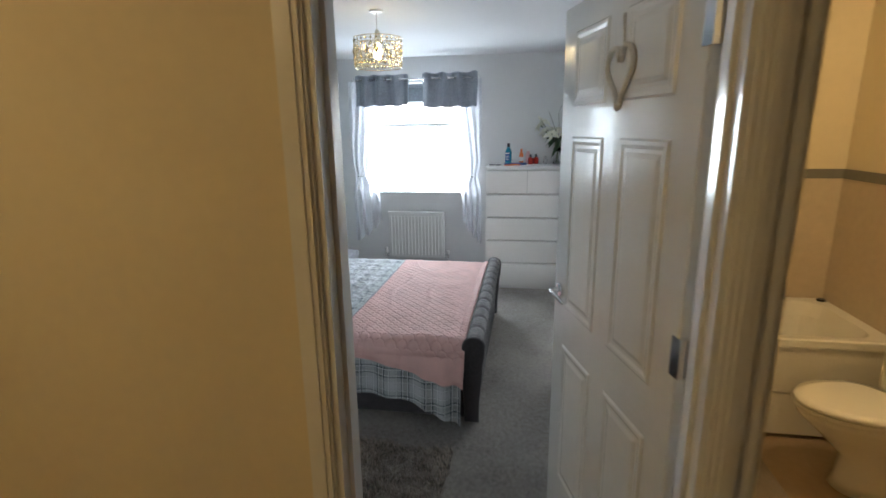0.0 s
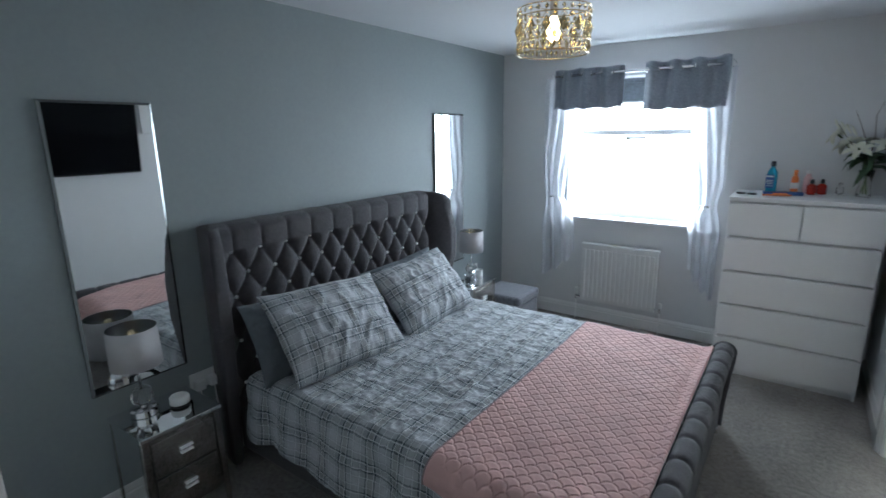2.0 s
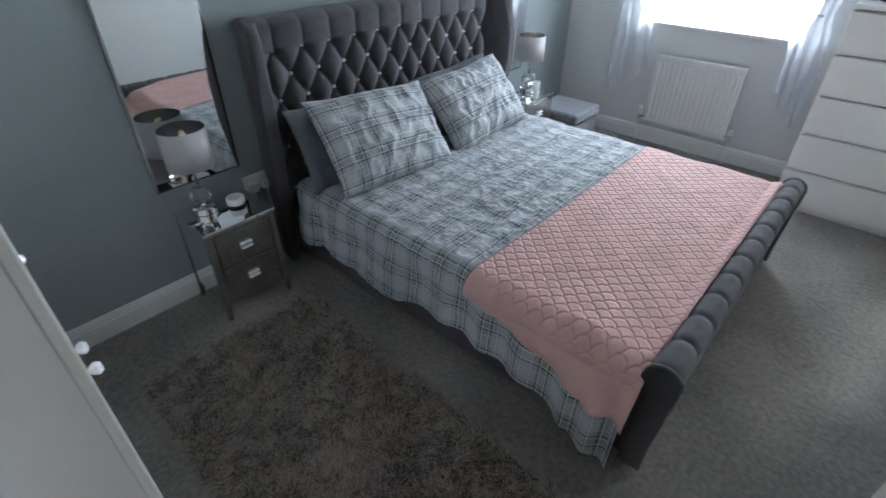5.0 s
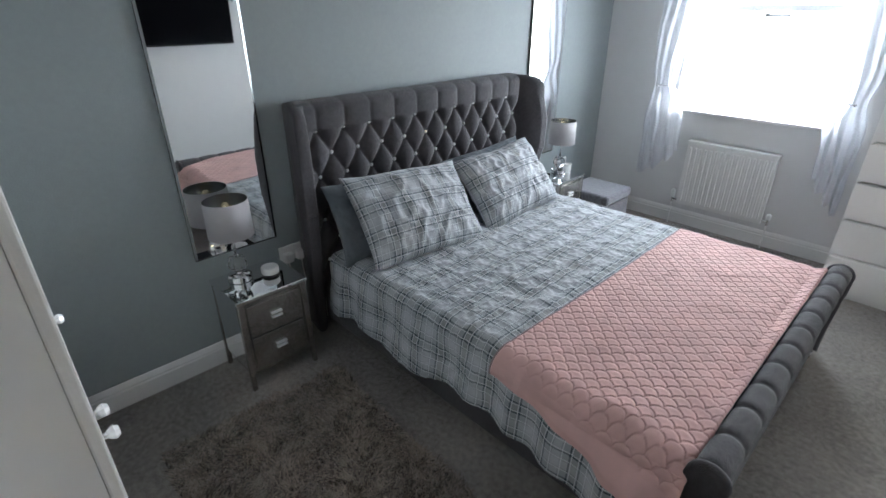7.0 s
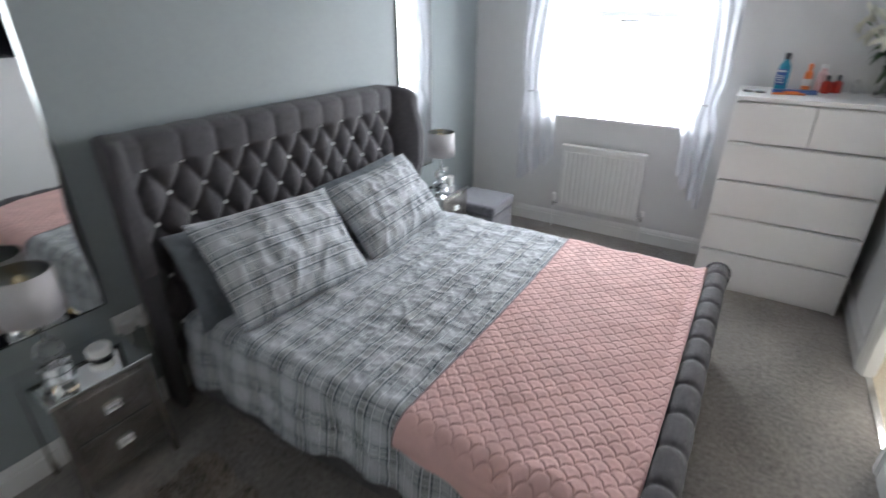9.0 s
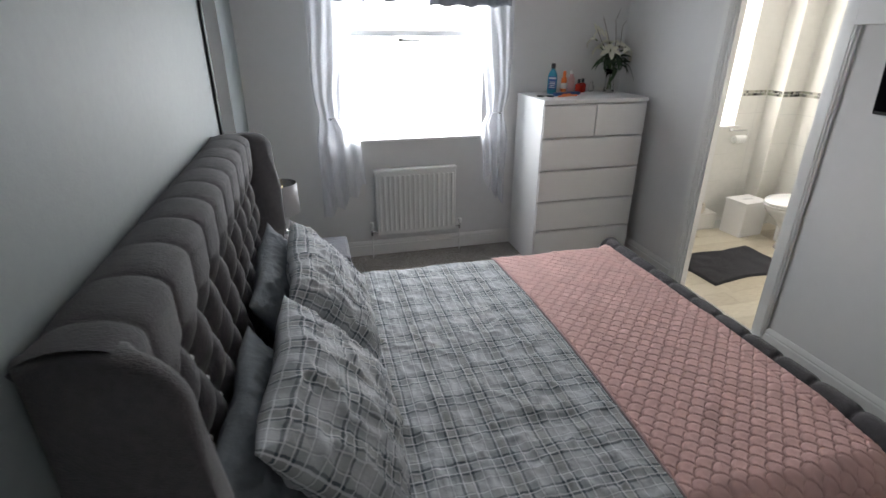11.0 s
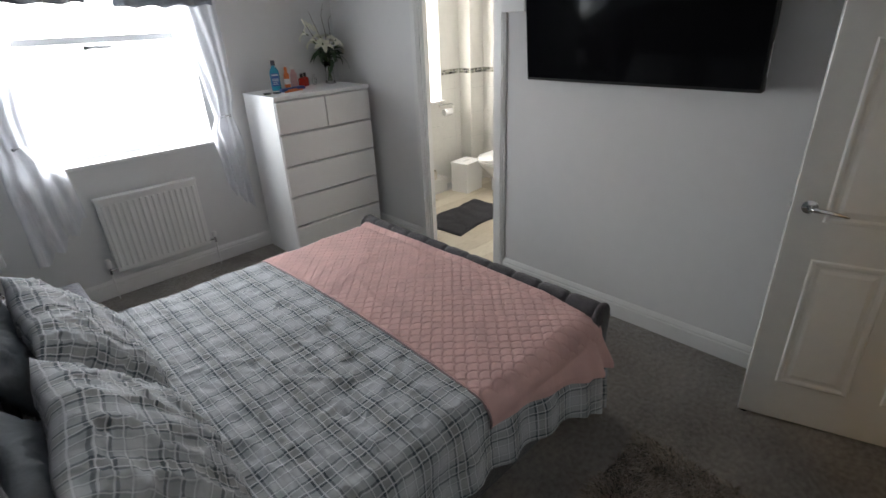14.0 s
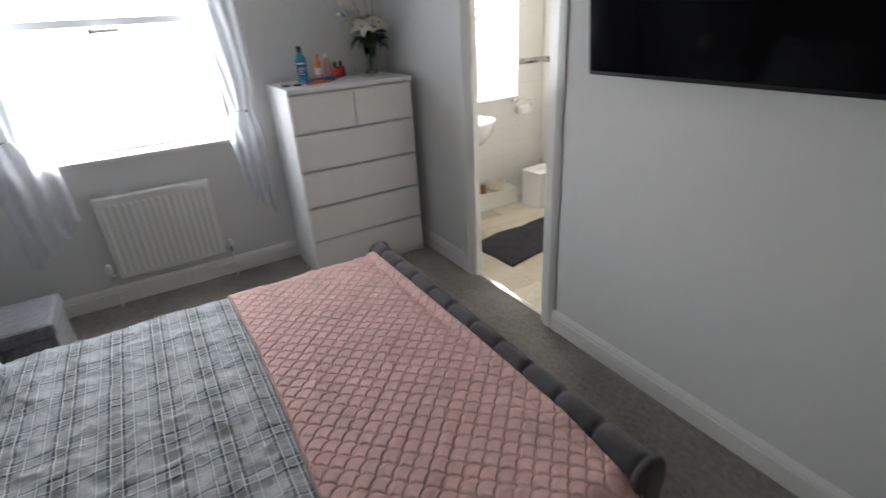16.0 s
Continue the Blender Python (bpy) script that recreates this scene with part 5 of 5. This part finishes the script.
bm.faces.new(rows[-1])
part("tub", bm, M["ceramic"], bt, smooth=False)
part("upper_panel", boxes(((X0b, Y0b + 0.015, 0.26), (X1b, Y0b + 0.03, 0.518)), r=0.004), M["ceramic"], bt)
part("plinth", boxes(((X0b, Y0b + 0.022, 0.02), (X1b, Y0b + 0.035, 0.255)), r=0.004), M["ceramic"], bt)
part("overflow", turned([(0.025, 0), (0.022, 0.012)], 16, at=(0.72, 0.28, 0.56)), M["black"], bt)
cl = thing("flannel", (0.76, -2.275, 0.49), "small pale flannel hung over the bath edge by a chrome clip", "flannel")
part("cloth", boxes(((-0.06, -0.012, 0.0), (0.06, 0.03, 0.085)), r=0.012), M["paper"], cl)
part("clip", boxes(((-0.03, -0.02, -0.01), (0.03, -0.010, 0.01)), r=0.003), M["chrome"], cl)
toilet(BX - 0.06, -2.60, 180, "cream-lit white toilet with closed lid beside the bath")
bm2 = thing("bath_rug", (0.50, -2.72, 0), "taupe bath mat on the bathroom floor", "bath mat")
part("mat_cloth", boxes(((-0.30, -0.38, 0.0), (0.30, 0.38, 0.018)), r=0.008), M["beige_mat"], bm2)

# ---- things on the chest of drawers ----
TOPZ = 1.231


def bottle(name, x, y, profile, material, label, category="bottle", n=20, sy=1.0, z=TOPZ, rz=0):
    th = thing(name, (x, y, z), label, category, rz=rz)
    bm = turned(profile, n)
    for v in bm.verts:
        v.co.y *= sy
    part("bottle_body", bm, M[material], th, smooth=False)
    return th


mw = bottle("mouthwash_bottle", -0.555, 0.406, [(0.031, 0.001), (0.034, 0.006), (0.034, 0.12), (0.029, 0.145), (0.014, 0.170), (0.014, 0.178)], "bluefluid", "tall blue mouthwash bottle with a black cap", sy=0.65, rz=-25)
part("cap", turned([(0.0155, 0.179), (0.0155, 0.210), (0.013, 0.213)], 16), M["blackcap"], mw)
part("front_label", boxes(((-0.026, -0.0240, 0.035), (0.026, -0.0215, 0.125))), M["navy"], mw, "blue and white printed label")
for z, w in ((0.108, 0.024), (0.084, 0.020), (0.074, 0.022), (0.062, 0.016), (0.048, 0.02)):
    part("label_print", boxes(((-w, -0.0250, z), (w, -0.0241, z + (0.010 if z > 0.1 else 0.004)))), M["white_plastic"], mw)
sp = bottle("spray_bottle", -0.425, 0.476, [(0.020, 0.001), (0.022, 0.005), (0.021, 0.10), (0.012, 0.115)], "orange", "slim orange and white spray bottle", n=16)
part("cap", turned([(0.011, 0.116), (0.012, 0.150), (0.006, 0.155)], 12), M["orange"], sp)
part("front_label", turned([(0.0222, 0.03), (0.0222, 0.07)], 16, close=True), M["white_plastic"], sp)
pk = bottle("lotion_bottle", -0.355, 0.496, [(0.024, 0.001), (0.027, 0.006), (0.026, 0.10), (0.014, 0.118), (0.014, 0.130)], "pinkbottle", "pale pink lotion bottle", n=16)
part("cap", turned([(0.015, 0.131), (0.015, 0.150)], 12), M["white_plastic"], pk)
for k, (x, y) in enumerate(((-0.330, 0.420), (-0.275, 0.465))):
    pf = bottle("perfume_bottle", x, y, [(0.022, 0.001), (0.027, 0.006), (0.027, 0.060), (0.012, 0.070)], "redglass", "small red glass perfume bottle with a dark cap" if k == 0 else "small red glass bottle standing behind", n=12)
    part("cap", turned([(0.010, 0.071), (0.012, 0.078), (0.011, 0.100)], 12), M["blackcap"], pf)
cb = bottle("crystal_bottle", -0.180, 0.496, [(0.012, 0.001), (0.020, 0.01), (0.020, 0.045), (0.008, 0.055), (0.012, 0.065), (0.006, 0.08)], "crystal", "tiny clear glass perfume bottle", n=8)
pkt = thing("carton", (-0.480, 0.311, TOPZ), "flat blue and orange toothpaste carton lying on the chest", "carton", rz=14)
part("carton_body", boxes(((-0.11, -0.022, 0.0), (0.11, 0.022, 0.022)), r=0.002), M["navy"], pkt)
part("carton_stripe", boxes(((-0.06, -0.0235, 0.004), (0.02, -0.0215, 0.015))), M["orange"], pkt)
tr = thing("toothbrush", (-0.490, 0.236, TOPZ), "orange toothbrush lying beside the carton", "toothbrush", rz=10)
part("brush_body", tube([(-0.10, 0, 0.006), (0.02, 0.004, 0.008), (0.06, 0, 0.007)], 0.006), M["orange"], tr)
gl = thing("sunglasses", (-0.680, 0.236, TOPZ), "folded dark sunglasses lying on the chest", "sunglasses", rz=-12)
for s in (-1, 1):
    part("lens", turned([(0.026, 0.004), (0.026, 0.010)], 20, at=(s * 0.034, 0, 0)), M["screen"], gl)
part("arm", tube([(-0.062, 0.012, 0.012), (0.05, 0.035, 0.010)], 0.003), M["chrome"], gl)
part("bridge", tube([(-0.010, 0.008, 0.008), (0.010, 0.008, 0.008)], 0.003), M["chrome"], gl)

vs = thing("vase", (-0.065, 0.436, TOPZ), "clear glass vase of artificial white lilies and twigs on the chest", "vase of flowers")
part("vase_glass", turned([(0.038, 0.001), (0.042, 0.004), (0.034, 0.03), (0.030, 0.09), (0.040, 0.165), (0.0385, 0.165), (0.0285, 0.09), (0.032, 0.032), (0.036, 0.010), (0.002, 0.010)], 28, close=True), M["crystal"], vs, smooth=True)
fr = random.Random(11)
for q in range(7):
    a = q * 0.9
    part("stem", tube([(0.018 * math.cos(a), 0.018 * math.sin(a), 0.012), (0.0, 0.0, 0.12), (-0.02 * math.cos(a), -0.02 * math.sin(a), 0.19), (-0.03 * math.cos(a), -0.03 * math.sin(a), 0.24)], 0.003, 6), M["stem"], vs)
for pts in (((0.0, 0, 0.2), (-0.03, 0.02, 0.35), (-0.08, 0.03, 0.48), (-0.10, 0.03, 0.53)), ((0.0, 0, 0.2), (0.01, 0.0, 0.36), (0.0, 0.02, 0.50), (0.03, 0.02, 0.58)), ((0.0, 0, 0.2), (0.05, 0.0, 0.34), (0.06, 0.02, 0.46), (0.09, 0.02, 0.50)), ((0, 0, 0.2), (-0.08, -0.02, 0.30), (-0.15, -0.03, 0.40), (-0.19, -0.03, 0.47))):
    part("twig", tube(pts, [0.003, 0.0025, 0.0018, 0.001], 6), M["twig"], vs)


def blade(length, width, bend, m):
    bm = bmesh.new()
    n_ = 8
    rows = []
    for i in range(n_ + 1):
        t = i / n_
        w = width * math.sin(math.pi * min(1, t * 0.96 + 0.04)) ** 0.8 * 0.5
        x, z = length * t * (1 - 0.25 * bend * t), length * (0.55 * t - bend * t * t)
        rows.append([bm.verts.new((x, -w, z + w * 0.25)), bm.verts.new((x, 0, z)), bm.verts.new((x, w, z + w * 0.25))])
    for a, b in zip(rows, rows[1:]):
        bm.faces.new((a[0], a[1], b[1], b[0])), bm.faces.new((a[1], a[2], b[2], b[1]))
    me = bpy.data.meshes.new("leaf")
    bm.to_mesh(me), bm.free()
    me.materials.append(m)
    return me


leafm = [blade(0.15, 0.042, 0.7, M["leaf"]), blade(0.18, 0.036, 1.0, M["leaf"]), blade(0.13, 0.040, 0.45, M["leaf"])]
for q in range(34):
    ob = new("leaf", leafm[q % 3])
    ob.parent = vs
    a = fr.uniform(0, 360)
    ob.matrix_basis = pose(fr.uniform(-0.03, 0.03), fr.uniform(-0.02, 0.02), fr.uniform(0.18, 0.26), fr.uniform(-25, 25), fr.uniform(-25, 25), a)
ob = new("leaf", blade(0.24, 0.040, 1.15, M["leaf"]))
ob.parent, ob.matrix_basis = vs, pose(0.01, 0, 0.20, 0, 0, -25)
petal = blade(0.105, 0.040, 0.6, M["petal"])
for cx, cy, cz, tx, ty in ((-0.12, -0.02, 0.32, -30, -35), (-0.06, -0.05, 0.29, 35, -10), (0.06, -0.04, 0.31, 30, 25), (0.10, 0.0, 0.27, 10, 50), (-0.015, 0.03, 0.34, -10, 0), (-0.17, 0.0, 0.38, -20, -50)):
    fl = new("lily_flower", None)
    fl.parent, fl.matrix_basis = vs, pose(cx, cy, cz, tx, ty, 0)
    part("flower_centre", turned([(0.004, -0.03), (0.006, 0.0), (0.003, 0.02)], 8), M["stem"], fl)
    for k in range(6):
        ob = new("petal", petal)
        ob.parent, ob.matrix_basis = fl, pose(0, 0, 0, 0, 0, 60 * k + 10)
for k in range(4):
    b = tube([(-0.17 + 0.03 * k, -0.03, 0.42 - 0.015 * k), (-0.19 + 0.03 * k, -0.035, 0.455 - 0.015 * k), (-0.20 + 0.03 * k, -0.03, 0.48 - 0.015 * k)], [0.004, 0.009, 0.003], 8)
    part("bud", b, M["petal"], vs, smooth=True)

# ---- floor planks and mosaic, piece by piece ----
pl_parent = tagged(new("ensuite_planks"), "pale wood-look plank floor of the en-suite", kind="structure")
pr = random.Random(2)
y = EY0
cache = {}
while y < 0.40:
    x = XE - 0.0 - pr.uniform(0, 0.8)
    while x < EX1:
        a, b = max(x, XE + 0.02), min(x + 0.92, EX1)
        if b - a > 0.03:
            bm = boxes(((a + 0.0008, y + 0.0008, -0.003), (b - 0.0008, min(y + 0.1492, 0.40), 0.0015)))
            part("plank", bm, M["plank"], pl_parent)
        x += 0.92
    y += 0.15
structure("threshold", boxes(((XE + 0.02, ENS[0] + 0.025, -0.002), (XE + 0.05, ENS[1] - 0.025, 0.006)), r=0.002), M["chrome"], "metal threshold strip at the en-suite door")
mosaic(border, (1.34, YN), (1.60, YN), 1.17, (0, -1), 2, 0.024)
mosaic(border, (1.60, 0.43), (EX1, 0.43), 1.17, (0, -1), 2, 0.024)
mosaic(border, (1.60, YN), (1.60, 0.43), 1.17, (-1, 0), 2, 0.024)
mosaic(border, (EX1, 0.43), (EX1, -0.45), 1.17, (-1, 0), 2, 0.024)
mosaic(border, (XE + WT, YN), (0.56, YN), 1.17, (0, -1), 2, 0.024)

structure("strike_plate", boxes(((XE + 0.02, ENS[1] - 0.0275, 0.90), (XE + 0.045, ENS[1] - 0.0245, 1.02))), M["chrome"], "chrome strike plate in the en-suite door lining")
